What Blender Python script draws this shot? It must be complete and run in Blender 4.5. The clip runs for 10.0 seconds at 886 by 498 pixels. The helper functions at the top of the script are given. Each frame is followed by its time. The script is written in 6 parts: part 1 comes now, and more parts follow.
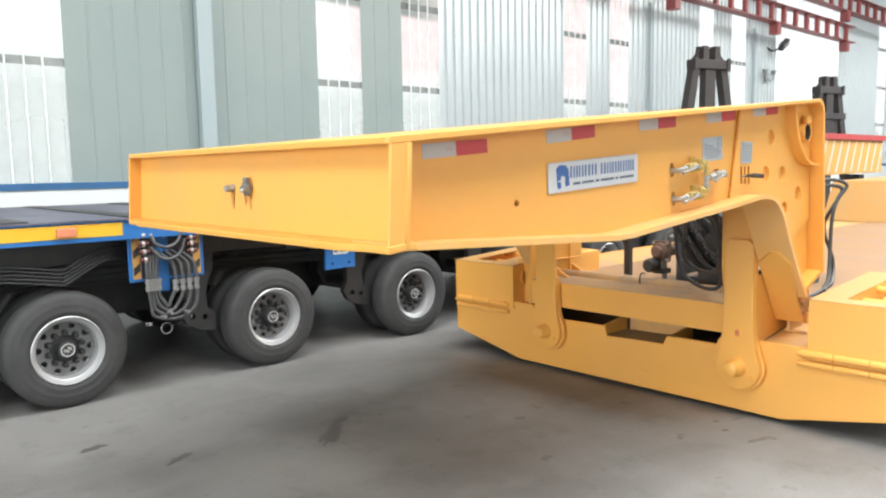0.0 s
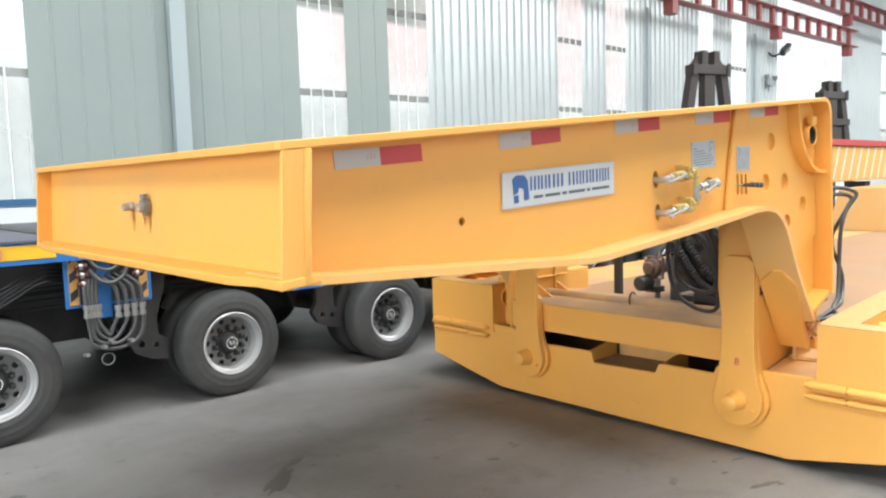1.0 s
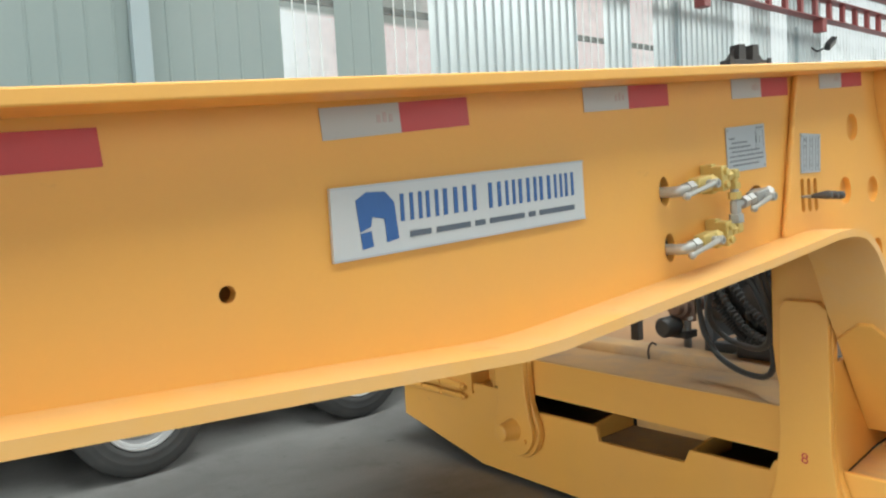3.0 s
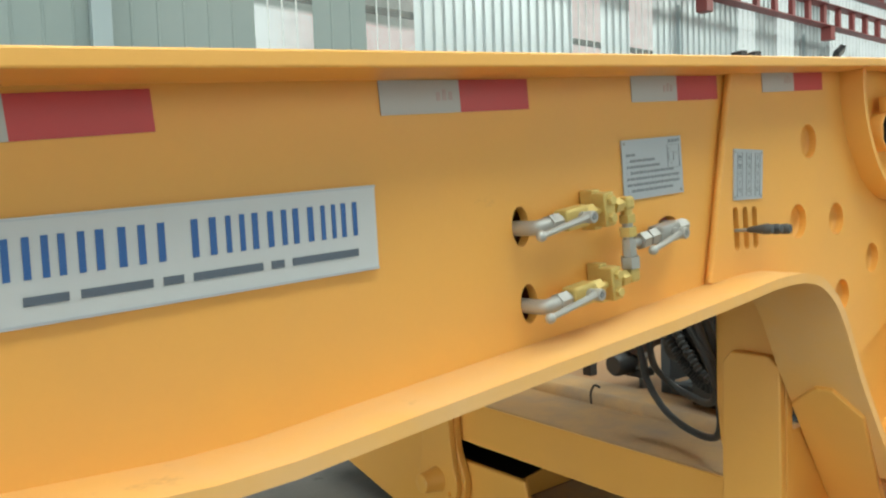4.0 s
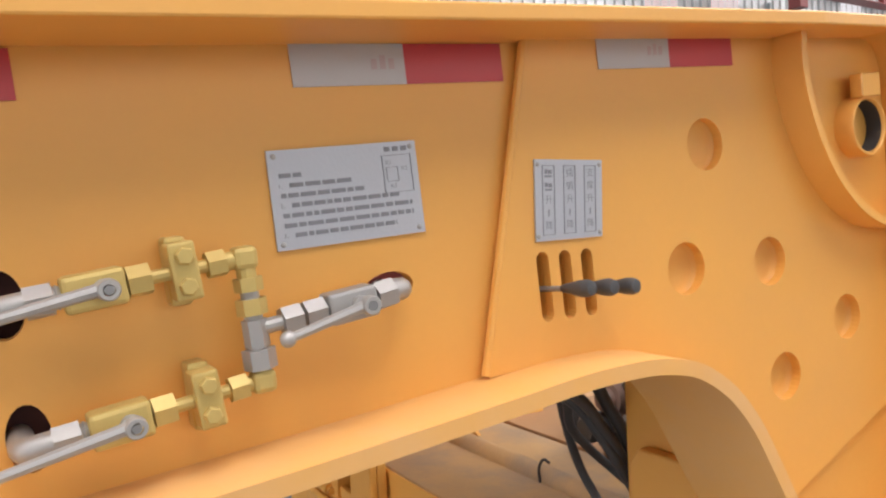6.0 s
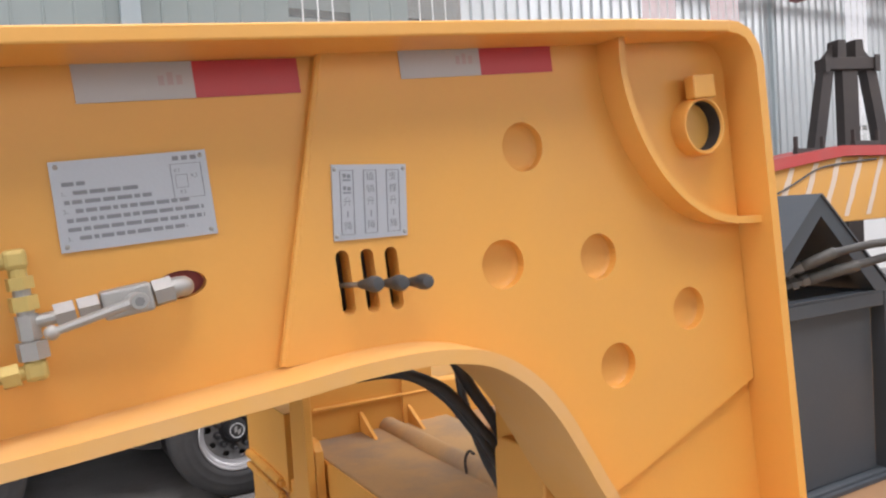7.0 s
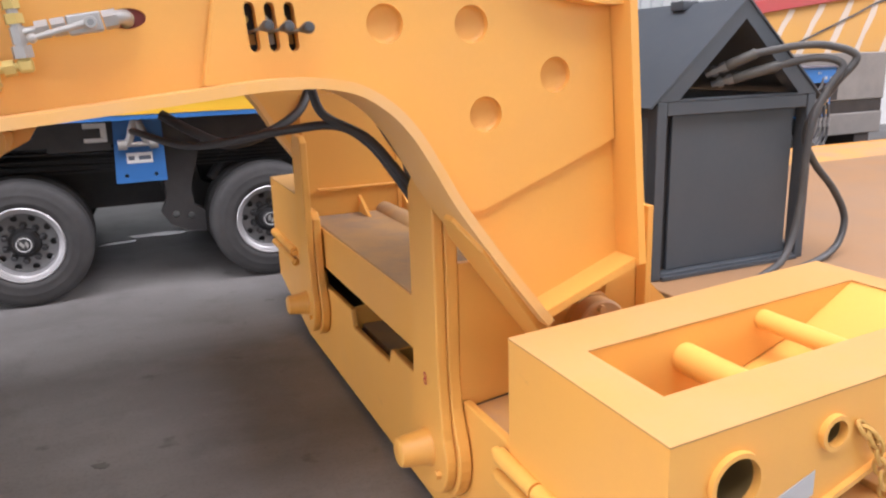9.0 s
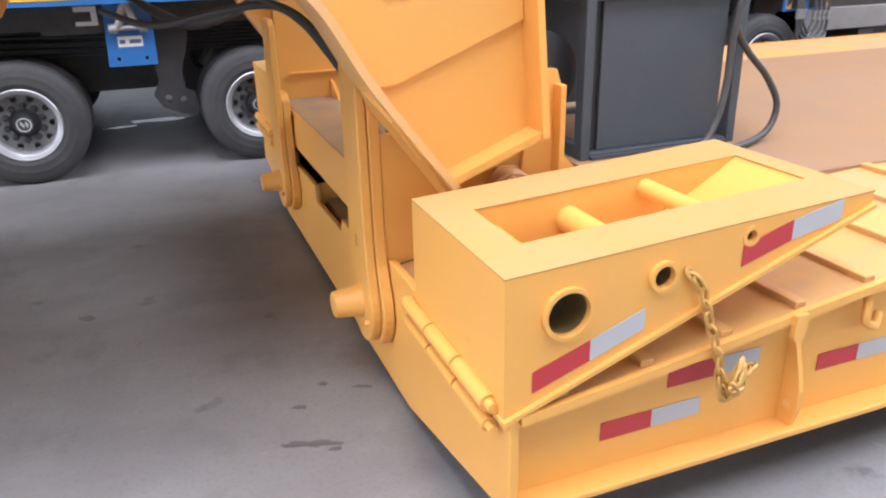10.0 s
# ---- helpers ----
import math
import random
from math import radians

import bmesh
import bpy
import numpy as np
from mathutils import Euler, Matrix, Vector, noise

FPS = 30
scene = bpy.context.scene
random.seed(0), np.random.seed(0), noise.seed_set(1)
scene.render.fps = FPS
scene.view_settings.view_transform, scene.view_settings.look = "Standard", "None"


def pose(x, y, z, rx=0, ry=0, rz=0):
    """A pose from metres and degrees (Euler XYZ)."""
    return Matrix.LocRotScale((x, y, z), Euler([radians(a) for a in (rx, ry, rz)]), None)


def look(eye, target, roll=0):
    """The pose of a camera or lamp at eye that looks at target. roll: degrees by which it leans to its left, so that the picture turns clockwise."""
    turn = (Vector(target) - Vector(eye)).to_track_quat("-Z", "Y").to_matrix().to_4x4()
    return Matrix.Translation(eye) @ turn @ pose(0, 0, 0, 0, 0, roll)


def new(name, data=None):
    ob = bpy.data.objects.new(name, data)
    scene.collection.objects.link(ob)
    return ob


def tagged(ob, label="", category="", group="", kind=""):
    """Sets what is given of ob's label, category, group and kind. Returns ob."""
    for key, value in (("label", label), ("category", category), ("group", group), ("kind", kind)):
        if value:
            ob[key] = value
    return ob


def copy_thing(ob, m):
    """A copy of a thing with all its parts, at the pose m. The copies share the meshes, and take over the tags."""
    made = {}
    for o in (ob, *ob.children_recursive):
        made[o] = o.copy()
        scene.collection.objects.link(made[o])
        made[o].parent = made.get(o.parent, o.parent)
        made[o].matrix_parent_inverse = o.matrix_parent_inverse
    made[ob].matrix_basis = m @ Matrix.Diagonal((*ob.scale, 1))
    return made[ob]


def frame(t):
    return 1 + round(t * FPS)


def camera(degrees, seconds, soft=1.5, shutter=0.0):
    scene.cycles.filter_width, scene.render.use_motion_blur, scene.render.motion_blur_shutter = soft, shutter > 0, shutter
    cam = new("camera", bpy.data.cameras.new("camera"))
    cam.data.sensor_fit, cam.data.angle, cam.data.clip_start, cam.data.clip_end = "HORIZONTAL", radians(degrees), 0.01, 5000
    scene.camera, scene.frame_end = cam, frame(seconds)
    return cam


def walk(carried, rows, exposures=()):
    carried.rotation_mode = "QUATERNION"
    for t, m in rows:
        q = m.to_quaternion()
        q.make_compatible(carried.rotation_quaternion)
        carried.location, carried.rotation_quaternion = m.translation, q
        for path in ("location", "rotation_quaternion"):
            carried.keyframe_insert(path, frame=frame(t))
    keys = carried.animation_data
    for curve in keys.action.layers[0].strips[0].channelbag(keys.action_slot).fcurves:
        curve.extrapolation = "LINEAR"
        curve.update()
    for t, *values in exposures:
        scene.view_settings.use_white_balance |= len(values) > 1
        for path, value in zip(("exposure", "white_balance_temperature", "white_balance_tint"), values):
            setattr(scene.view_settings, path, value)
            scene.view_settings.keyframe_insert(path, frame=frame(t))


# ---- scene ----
cam = camera(61.4, 10.0, soft=2.2)
PATH = [
    (0, (-1.4, -1.85, 1.517), (-0.061, -0.381, 1.303), -1.0),
    (0.5, (-1.217, -1.741, 1.513), (0.129, -0.275, 1.318), -1.6),
    (1, (-0.909, -1.647, 1.515), (0.425, -0.168, 1.33), -1.6),
    (1.5, (-0.661, -1.541, 1.519), (0.639, -0.031, 1.352), -1.7),
    (2, (-0.353, -1.306, 1.522), (0.983, 0.176, 1.377), -2.9),
    (2.2, (-0.286, -1.289, 1.515), (1.055, 0.187, 1.366), -2.6),
    (3.3, (0.426, -0.934, 1.511), (1.671, 0.625, 1.369), -3.2),
    (3.5, (0.531, -0.922, 1.516), (1.792, 0.623, 1.368), -3.0),
    (4, (0.842, -0.903, 1.543), (2.086, 0.657, 1.41), -2.0),
    (4.5, (1.075, -0.843, 1.536), (2.326, 0.716, 1.476), -1.6),
    (5, (1.325, -0.837, 1.549), (2.554, 0.741, 1.526), -1.2),
    (5.5, (1.54, -0.853, 1.544), (2.535, 0.882, 1.508), -3.0),
    (6, (1.736, -0.836, 1.554), (2.752, 0.884, 1.477), -2.8),
    (6.2, (1.795, -0.857, 1.566), (2.852, 0.839, 1.489), -3.1),
    (7.3, (1.989, -1.143, 1.525), (2.933, 0.618, 1.432), -3.7),
    (7.5, (1.973, -1.191, 1.513), (2.915, 0.567, 1.363), -3.5),
    (8, (2.024, -1.292, 1.463), (2.951, 0.452, 1.151), -3.1),
    (8.5, (2.13, -1.415, 1.429), (2.952, 0.362, 1.022), -0.9),
    (9, (2.109, -1.612, 1.381), (2.866, 0.173, 0.888), -1.7),
    (9.5, (2.123, -1.758, 1.357), (2.823, -0.008, 0.689), -1.6),
    (10, (2.284, -1.941, 1.362), (2.945, -0.209, 0.612), -1.3),
]
walk(cam, [(t, look(eye, target, roll)) for t, eye, target, roll in PATH],
     [(0.0, -0.2, 6150, 6), (1.0, -0.23, 6100, 6), (2.0, -0.43, 6050, 4), (3.5, -0.72, 6100, -4), (4.5, -0.81, 6150, -8), (5.0, -0.79, 6250, -3), (5.5, -0.86, 6400, 1),
      (6.2, -0.68, 6400, 20), (7.5, -0.8, 6150, 15), (8.5, -0.58, 6250, 21), (10.0, -0.33, 5680, 17)])

# ---- world and large lights ----
world = bpy.data.worlds.new("hall_world")
scene.world = world
world.use_nodes = True
wn = world.node_tree.nodes
sky = wn.new("ShaderNodeTexSky")
sky.sky_type, sky.sun_disc, sky.sun_elevation, sky.sun_rotation = "NISHITA", False, radians(50), radians(200)
world.node_tree.links.new(sky.outputs[0], wn["Background"].inputs[0])
wn["Background"].inputs[1].default_value = 0.1


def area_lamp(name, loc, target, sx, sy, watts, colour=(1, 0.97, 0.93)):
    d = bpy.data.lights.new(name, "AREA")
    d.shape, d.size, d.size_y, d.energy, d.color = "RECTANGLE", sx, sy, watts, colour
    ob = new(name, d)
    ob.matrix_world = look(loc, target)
    return tagged(ob, "unseen area lamp standing in for daylight, no opening modelled", "daylight", kind="structure")


for sx0, watts in ((-6.0, 1300), (2.0, 1450), (10.0, 1350), (18.0, 2300), (26.0, 2800)):
    area_lamp("skylight_lamp", (sx0, -1.9, 8.7), (sx0, -1.9, 0.0), 4.0, 8.0, watts)
area_lamp("gate_lamp", (-13.6, 0.0, 2.4), (0.0, 0.5, 1.0), 9.0, 4.6, 1620)
# South lamp is an added fill light; that wall has no openings.
area_lamp("south_fill_lamp", (2.0, -10.8, 3.4), (2.0, 0.0, 1.4), 26.0, 4.5, 900)

# ---- materials ----


def mat(name, base, rough=0.5, metal=0.0, var=0.12, scale=3.0, fine=60.0, bump=0.15, dirt=None, dirt_amount=0.0, dirt_scale=2.0, coat=0.0, spec=0.5, scuff=None):
    """A painted, rusty or dusty surface: colour varied at two scales, dirt in patches, fine relief."""
    m = bpy.data.materials.new(name)
    m.use_nodes = True
    n, l = m.node_tree.nodes, m.node_tree.links
    p = n["Principled BSDF"]
    tc = n.new("ShaderNodeTexCoord")
    geo = n.new("ShaderNodeNewGeometry")
    big, small = n.new("ShaderNodeTexNoise"), n.new("ShaderNodeTexNoise")
    big.inputs["Scale"].default_value, big.inputs["Detail"].default_value = scale, 5
    small.inputs["Scale"].default_value, small.inputs["Detail"].default_value = fine, 3
    for t in (big, small):
        l.new(geo.outputs["Position"], t.inputs["Vector"])
    mix = n.new("ShaderNodeMix")
    mix.data_type = "RGBA"
    mix.inputs["A"].default_value = (*[c * (1 - var) for c in base], 1)
    mix.inputs["B"].default_value = (*[min(1, c * (1 + var)) for c in base], 1)
    add = n.new("ShaderNodeMath")
    add.operation = "MULTIPLY_ADD"
    add.inputs[1].default_value, add.inputs[2].default_value = 0.35, 0.0
    l.new(small.outputs[0], add.inputs[0])
    add2 = n.new("ShaderNodeMath")
    add2.operation = "MULTIPLY_ADD"
    add2.inputs[1].default_value = 0.65
    l.new(big.outputs[0], add2.inputs[0])
    l.new(add.outputs[0], add2.inputs[2])
    l.new(add2.outputs[0], mix.inputs["Factor"])
    colour = mix.outputs["Result"]
    if dirt:
        dn = n.new("ShaderNodeTexNoise")
        dn.inputs["Scale"].default_value, dn.inputs["Detail"].default_value, dn.inputs["Roughness"].default_value = dirt_scale, 8, 0.65
        l.new(geo.outputs["Position"], dn.inputs["Vector"])
        ramp = n.new("ShaderNodeMapRange")
        ramp.inputs["From Min"].default_value, ramp.inputs["From Max"].default_value = 0.42, 0.72
        ramp.inputs["To Max"].default_value = dirt_amount
        l.new(dn.outputs[0], ramp.inputs["Value"])
        dm = n.new("ShaderNodeMix")
        dm.data_type = "RGBA"
        dm.inputs["B"].default_value = (*dirt, 1)
        l.new(colour, dm.inputs["A"])
        l.new(ramp.outputs[0], dm.inputs["Factor"])
        colour = dm.outputs["Result"]
    if scuff:
        # sparse rubbed marks, a hand long, with small specks among them
        for size, lo, hi, stretch, amount in ((5.0, 0.66, 0.74, (1.0, 1.0, 2.4), 0.5), (38.0, 0.72, 0.78, (1.0, 1.0, 1.0), 0.6)):
            mp = n.new("ShaderNodeMapping")
            mp.inputs["Scale"].default_value = stretch
            sn = n.new("ShaderNodeTexNoise")
            sn.inputs["Scale"].default_value, sn.inputs["Detail"].default_value, sn.inputs["Roughness"].default_value = size, 6, 0.7
            l.new(geo.outputs["Position"], mp.inputs["Vector"])
            l.new(mp.outputs[0], sn.inputs["Vector"])
            sr = n.new("ShaderNodeMapRange")
            sr.inputs["From Min"].default_value, sr.inputs["From Max"].default_value, sr.inputs["To Max"].default_value = lo, hi, amount
            l.new(sn.outputs[0], sr.inputs["Value"])
            sm = n.new("ShaderNodeMix")
            sm.data_type = "RGBA"
            sm.inputs["B"].default_value = (*scuff, 1)
            l.new(colour, sm.inputs["A"])
            l.new(sr.outputs[0], sm.inputs["Factor"])
            colour = sm.outputs["Result"]
    l.new(colour, p.inputs["Base Color"])
    rr = n.new("ShaderNodeMapRange")
    rr.inputs["To Min"].default_value, rr.inputs["To Max"].default_value = max(0.03, rough - 0.1), min(1, rough + 0.1)
    l.new(big.outputs[0], rr.inputs["Value"])
    l.new(rr.outputs[0], p.inputs["Roughness"])
    p.inputs["Metallic"].default_value = metal
    p.inputs["Coat Weight"].default_value = coat
    p.inputs["Coat Roughness"].default_value = 0.3
    p.inputs["Specular IOR Level"].default_value = spec
    if bump:
        b = n.new("ShaderNodeBump")
        b.inputs["Strength"].default_value, b.inputs["Distance"].default_value = bump, 0.004
        l.new(add2.outputs[0], b.inputs["Height"])
        l.new(b.outputs[0], p.inputs["Normal"])
    return m


YELLOW = mat("yellow_paint", (0.78, 0.395, 0.08), 0.42, var=0.05, scale=2.5, fine=90, bump=0.06, dirt=(0.62, 0.33, 0.12), dirt_amount=0.3, scuff=(0.50, 0.25, 0.08))
FLANGE = mat("pale_flange_paint", (0.76, 0.41, 0.115), 0.5, var=0.06, scale=4, bump=0.08, dirt=(0.66, 0.43, 0.23), dirt_amount=0.6, dirt_scale=3, scuff=(0.40, 0.22, 0.10))
YELLOW_DUSTY = mat("dusty_yellow_paint", (0.62, 0.335, 0.095), 0.6, var=0.08, scale=4, dirt=(0.36, 0.26, 0.20), dirt_amount=0.8, dirt_scale=3)
DECK = mat("dusty_deck_paint", (0.325, 0.18, 0.083), 0.65, var=0.12, scale=2, dirt=(0.25, 0.17, 0.115), dirt_amount=0.7, dirt_scale=1.5)
GREY_WALL = mat("grey_green_sheet", (0.265, 0.315, 0.305), 0.42, var=0.06, scale=0.8, fine=20, bump=0.05, dirt=(0.32, 0.35, 0.335), dirt_amount=0.4, dirt_scale=0.8)
# Galvanised sheet, its colour raised to hold the glare of the windows.
ZINC_GLARE_WALL = mat("galvanised_glare_sheet", (0.52, 0.56, 0.575), 0.36, metal=0.3, var=0.1, scale=1.4, fine=20, bump=0.05, dirt=(0.60, 0.62, 0.615), dirt_amount=0.4, dirt_scale=0.8)
POST_PAINT = mat("pale_blue_column_paint", (0.36, 0.42, 0.44), 0.4, var=0.05)
LAMP_GREY = mat("grey_lamp_paint", (0.22, 0.23, 0.23), 0.5, var=0.12)
GIRT = mat("dull_steel_girt", (0.09, 0.095, 0.085), 0.5, var=0.2)
RED_STEEL = mat("red_oxide_paint", (0.24, 0.05, 0.048), 0.5, var=0.2, dirt=(0.15, 0.07, 0.065), dirt_amount=0.5)
RED_TAPE = mat("red_reflective_tape", (0.47, 0.038, 0.044), 0.35, var=0.06, fine=300, bump=0.03)
WHITE_TAPE = mat("silver_reflective_tape", (0.44, 0.44, 0.44), 0.35, var=0.06, fine=300, bump=0.03)
SIGN = mat("pale_sign_face", (0.55, 0.56, 0.58), 0.35, var=0.04)
SIGN_BLUE = mat("blue_print", (0.035, 0.11, 0.33), 0.4, var=0.1)
PRINT = mat("grey_print", (0.10, 0.12, 0.16), 0.5, var=0.1)
ALU = mat("brushed_plate", (0.47, 0.49, 0.53), 0.4, metal=0.35, var=0.06, fine=200)
FITTING = mat("dull_zinc_fitting", (0.24, 0.24, 0.24), 0.45, metal=0.5, var=0.15)
BORE_SHADE = mat("olive_shade_bore", (0.15, 0.10, 0.035), 0.7)
MAROON = mat("maroon_primer", (0.085, 0.018, 0.016), 0.6, var=0.2)
PRIMER = mat("pink_primer", (0.50, 0.13, 0.13), 0.6)
STEEL = mat("zinc_steel", (0.40, 0.395, 0.38), 0.5, metal=0.55, var=0.1, fine=120)
BRASS = mat("yellow_zinc", (0.56, 0.42, 0.14), 0.48, metal=0.35, var=0.15, fine=120)
FADED_RED = mat("faded_red_print", (0.43, 0.35, 0.35), 0.4)
STAIN = mat("brown_stain", (0.56, 0.27, 0.06), 0.5)
OIL = mat("oil_stain", (0.105, 0.10, 0.097), 0.45, var=0.2)
FADED_ORANGE = mat("faded_orange_paint", (0.56, 0.30, 0.07), 0.6, var=0.08, scale=3, dirt=(0.5, 0.31, 0.13), dirt_amount=0.5)
FADED_WHITE = mat("faded_white_stripe", (0.56, 0.48, 0.40), 0.6, var=0.06)
# Yellow with a dust film and overhead sheen, both put into the colour.
PALE_YELLOW = mat("dust_and_sheen_yellow_paint", (0.50, 0.27, 0.08), 0.6, var=0.07, scale=3, bump=0.06, dirt=(0.44, 0.275, 0.12), dirt_amount=0.6, dirt_scale=3)
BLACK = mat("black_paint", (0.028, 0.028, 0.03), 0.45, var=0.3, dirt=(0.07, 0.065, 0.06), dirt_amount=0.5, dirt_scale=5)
RUBBER = mat("tyre_rubber", (0.037, 0.037, 0.038), 0.75, var=0.2, fine=150, bump=0.3, dirt=(0.085, 0.082, 0.08), dirt_amount=0.4, dirt_scale=4)
HOSE = mat("hose_rubber", (0.035, 0.037, 0.04), 0.5, var=0.2, fine=200, dirt=(0.08, 0.075, 0.07), dirt_amount=0.3, dirt_scale=6)
HOSE_DUSTY = mat("dusty_hose_rubber", (0.05, 0.051, 0.053), 0.55, var=0.2, fine=200, dirt=(0.13, 0.115, 0.095), dirt_amount=0.55, dirt_scale=5)
HOSE_WRAP = mat("film_wrapped_sleeve", (0.10, 0.10, 0.095), 0.22, var=0.3, scale=30, fine=160, bump=0.6)
RIM = mat("silver_rim_paint", (0.45, 0.45, 0.46), 0.36, metal=0.5, var=0.08)
DUST = mat("dust_covered_paint", (0.46, 0.29, 0.13), 0.75, var=0.14, scale=5, dirt=(0.27, 0.215, 0.165), dirt_amount=0.95, dirt_scale=3.2, scuff=(0.19, 0.14, 0.11))
RIM_DISC = mat("dull_disc_paint", (0.20, 0.20, 0.205), 0.45, var=0.14)
SOFT_PRINT = mat("worn_print", (0.23, 0.235, 0.26), 0.5, var=0.15)
GRIP = mat("worn_grey_plastic", (0.06, 0.061, 0.064), 0.5, var=0.2, fine=150)
RIM_DARK = mat("dark_hub_paint", (0.028, 0.028, 0.03), 0.5, var=0.15)
BLUE = mat("blue_paint", (0.03, 0.15, 0.42), 0.4, var=0.1)
STRIPE_YELLOW = mat("yellow_reflective_strip", (0.75, 0.45, 0.03), 0.45, var=0.08)
BAND_BLUE = mat("dull_blue_band", (0.035, 0.12, 0.27), 0.5, var=0.12)
GREY_BOX = mat("dark_grey_paint", (0.060, 0.072, 0.086), 0.5, var=0.1, scale=2, dirt=(0.10, 0.105, 0.11), dirt_amount=0.3, dirt_scale=3)
RUST = mat("dark_weathered_steel", (0.034, 0.03, 0.03), 0.7, var=0.3, dirt=(0.06, 0.045, 0.035), dirt_amount=0.4)
PUMP = mat("rusty_brown_iron", (0.17, 0.095, 0.065), 0.6, var=0.25, scale=8, dirt=(0.06, 0.045, 0.04), dirt_amount=0.6, dirt_scale=8)
CAP_RED = mat("red_flange_paint", (0.40, 0.055, 0.055), 0.5, var=0.12, dirt=(0.3, 0.09, 0.085), dirt_amount=0.5)
CHAIN = mat("gold_zinc_chain", (0.58, 0.34, 0.09), 0.42, metal=0.35, var=0.15)
ROOF = mat("roof_sheet", (0.45, 0.47, 0.48), 0.5)
WHITE = mat("white_paint", (0.72, 0.74, 0.74), 0.5, var=0.08)


def daylight_mat():
    """Bright hazy yard outside: white, with a pinkish facade and dull green further up."""
    m = bpy.data.materials.new("yard_daylight")
    m.use_nodes = True
    n, l = m.node_tree.nodes, m.node_tree.links
    n.remove(n["Principled BSDF"])
    e = n.new("ShaderNodeEmission")
    geo = n.new("ShaderNodeNewGeometry")
    sep = n.new("ShaderNodeSeparateXYZ")
    l.new(geo.outputs["Position"], sep.inputs[0])
    ramp = n.new("ShaderNodeValToRGB")
    mr = n.new("ShaderNodeMapRange")
    mr.inputs["From Max"].default_value = 8.0
    l.new(sep.outputs["Z"], mr.inputs["Value"])
    l.new(mr.outputs[0], ramp.inputs[0])
    cr = ramp.color_ramp
    cr.elements[0].position, cr.elements[0].color = 0.19, (0.50, 0.54, 0.53, 1)
    cr.elements[1].position, cr.elements[1].color = 1.0, (1, 1, 1, 1)
    cr.elements.new(0.335).color = (0.60, 0.62, 0.59, 1)
    cr.elements.new(0.42).color = (0.98, 0.98, 0.96, 1)
    # a pale pink facade to the east, a dull hedge line above it
    px = n.new("ShaderNodeMapRange")
    px.inputs["From Min"].default_value, px.inputs["From Max"].default_value = 5.6, 6.6
    l.new(sep.outputs["X"], px.inputs["Value"])
    pz = n.new("ShaderNodeMapRange")
    pz.inputs["From Min"].default_value, pz.inputs["From Max"].default_value, pz.inputs["To Max"].default_value = 2.9, 3.4, 0.75
    l.new(sep.outputs["Z"], pz.inputs["Value"])
    pm = n.new("ShaderNodeMath")
    pm.operation = "MULTIPLY"
    l.new(px.outputs[0], pm.inputs[0])
    pe = n.new("ShaderNodeMapRange")
    pe.inputs["From Min"].default_value, pe.inputs["From Max"].default_value, pe.inputs["To Min"].default_value, pe.inputs["To Max"].default_value = 14.0, 17.0, 1.0, 0.0
    l.new(sep.outputs["X"], pe.inputs["Value"])
    pw = n.new("ShaderNodeMath")
    pw.operation = "MULTIPLY"
    l.new(pz.outputs[0], pw.inputs[0])
    l.new(pe.outputs[0], pw.inputs[1])
    l.new(pw.outputs[0], pm.inputs[1])
    pink = n.new("ShaderNodeMix")
    pink.data_type = "RGBA"
    pink.inputs["B"].default_value = (0.82, 0.60, 0.57, 1)
    l.new(pm.outputs[0], pink.inputs["Factor"])
    l.new(ramp.outputs[0], pink.inputs["A"])
    nz = n.new("ShaderNodeTexNoise")
    nz.inputs["Scale"].default_value = 6
    hz = n.new("ShaderNodeMath")
    hz.operation = "MULTIPLY_ADD"
    hz.inputs[1].default_value = 0.25
    l.new(nz.outputs[0], hz.inputs[0])
    l.new(sep.outputs["Z"], hz.inputs[2])
    hm = n.new("ShaderNodeMapRange")
    hm.inputs["From Min"].default_value, hm.inputs["From Max"].default_value, hm.inputs["To Max"].default_value = 4.42, 4.5, 0.85
    l.new(hz.outputs[0], hm.inputs["Value"])
    hx = n.new("ShaderNodeMapRange")
    hx.inputs["From Min"].default_value, hx.inputs["From Max"].default_value, hx.inputs["To Min"].default_value, hx.inputs["To Max"].default_value = 8.0, 9.0, 1.0, 0.0
    l.new(sep.outputs["X"], hx.inputs["Value"])
    hh = n.new("ShaderNodeMath")
    hh.operation = "MULTIPLY"
    l.new(hm.outputs[0], hh.inputs[0])
    l.new(hx.outputs[0], hh.inputs[1])
    hedge = n.new("ShaderNodeMix")
    hedge.data_type = "RGBA"
    hedge.inputs["B"].default_value = (0.20, 0.23, 0.20, 1)
    l.new(hh.outputs[0], hedge.inputs["Factor"])
    l.new(pink.outputs["Result"], hedge.inputs["A"])
    l.new(hedge.outputs["Result"], e.inputs[0])
    e.inputs[1].default_value = 1.5
    l.new(e.outputs[0], n["Material Output"].inputs[0])
    return m


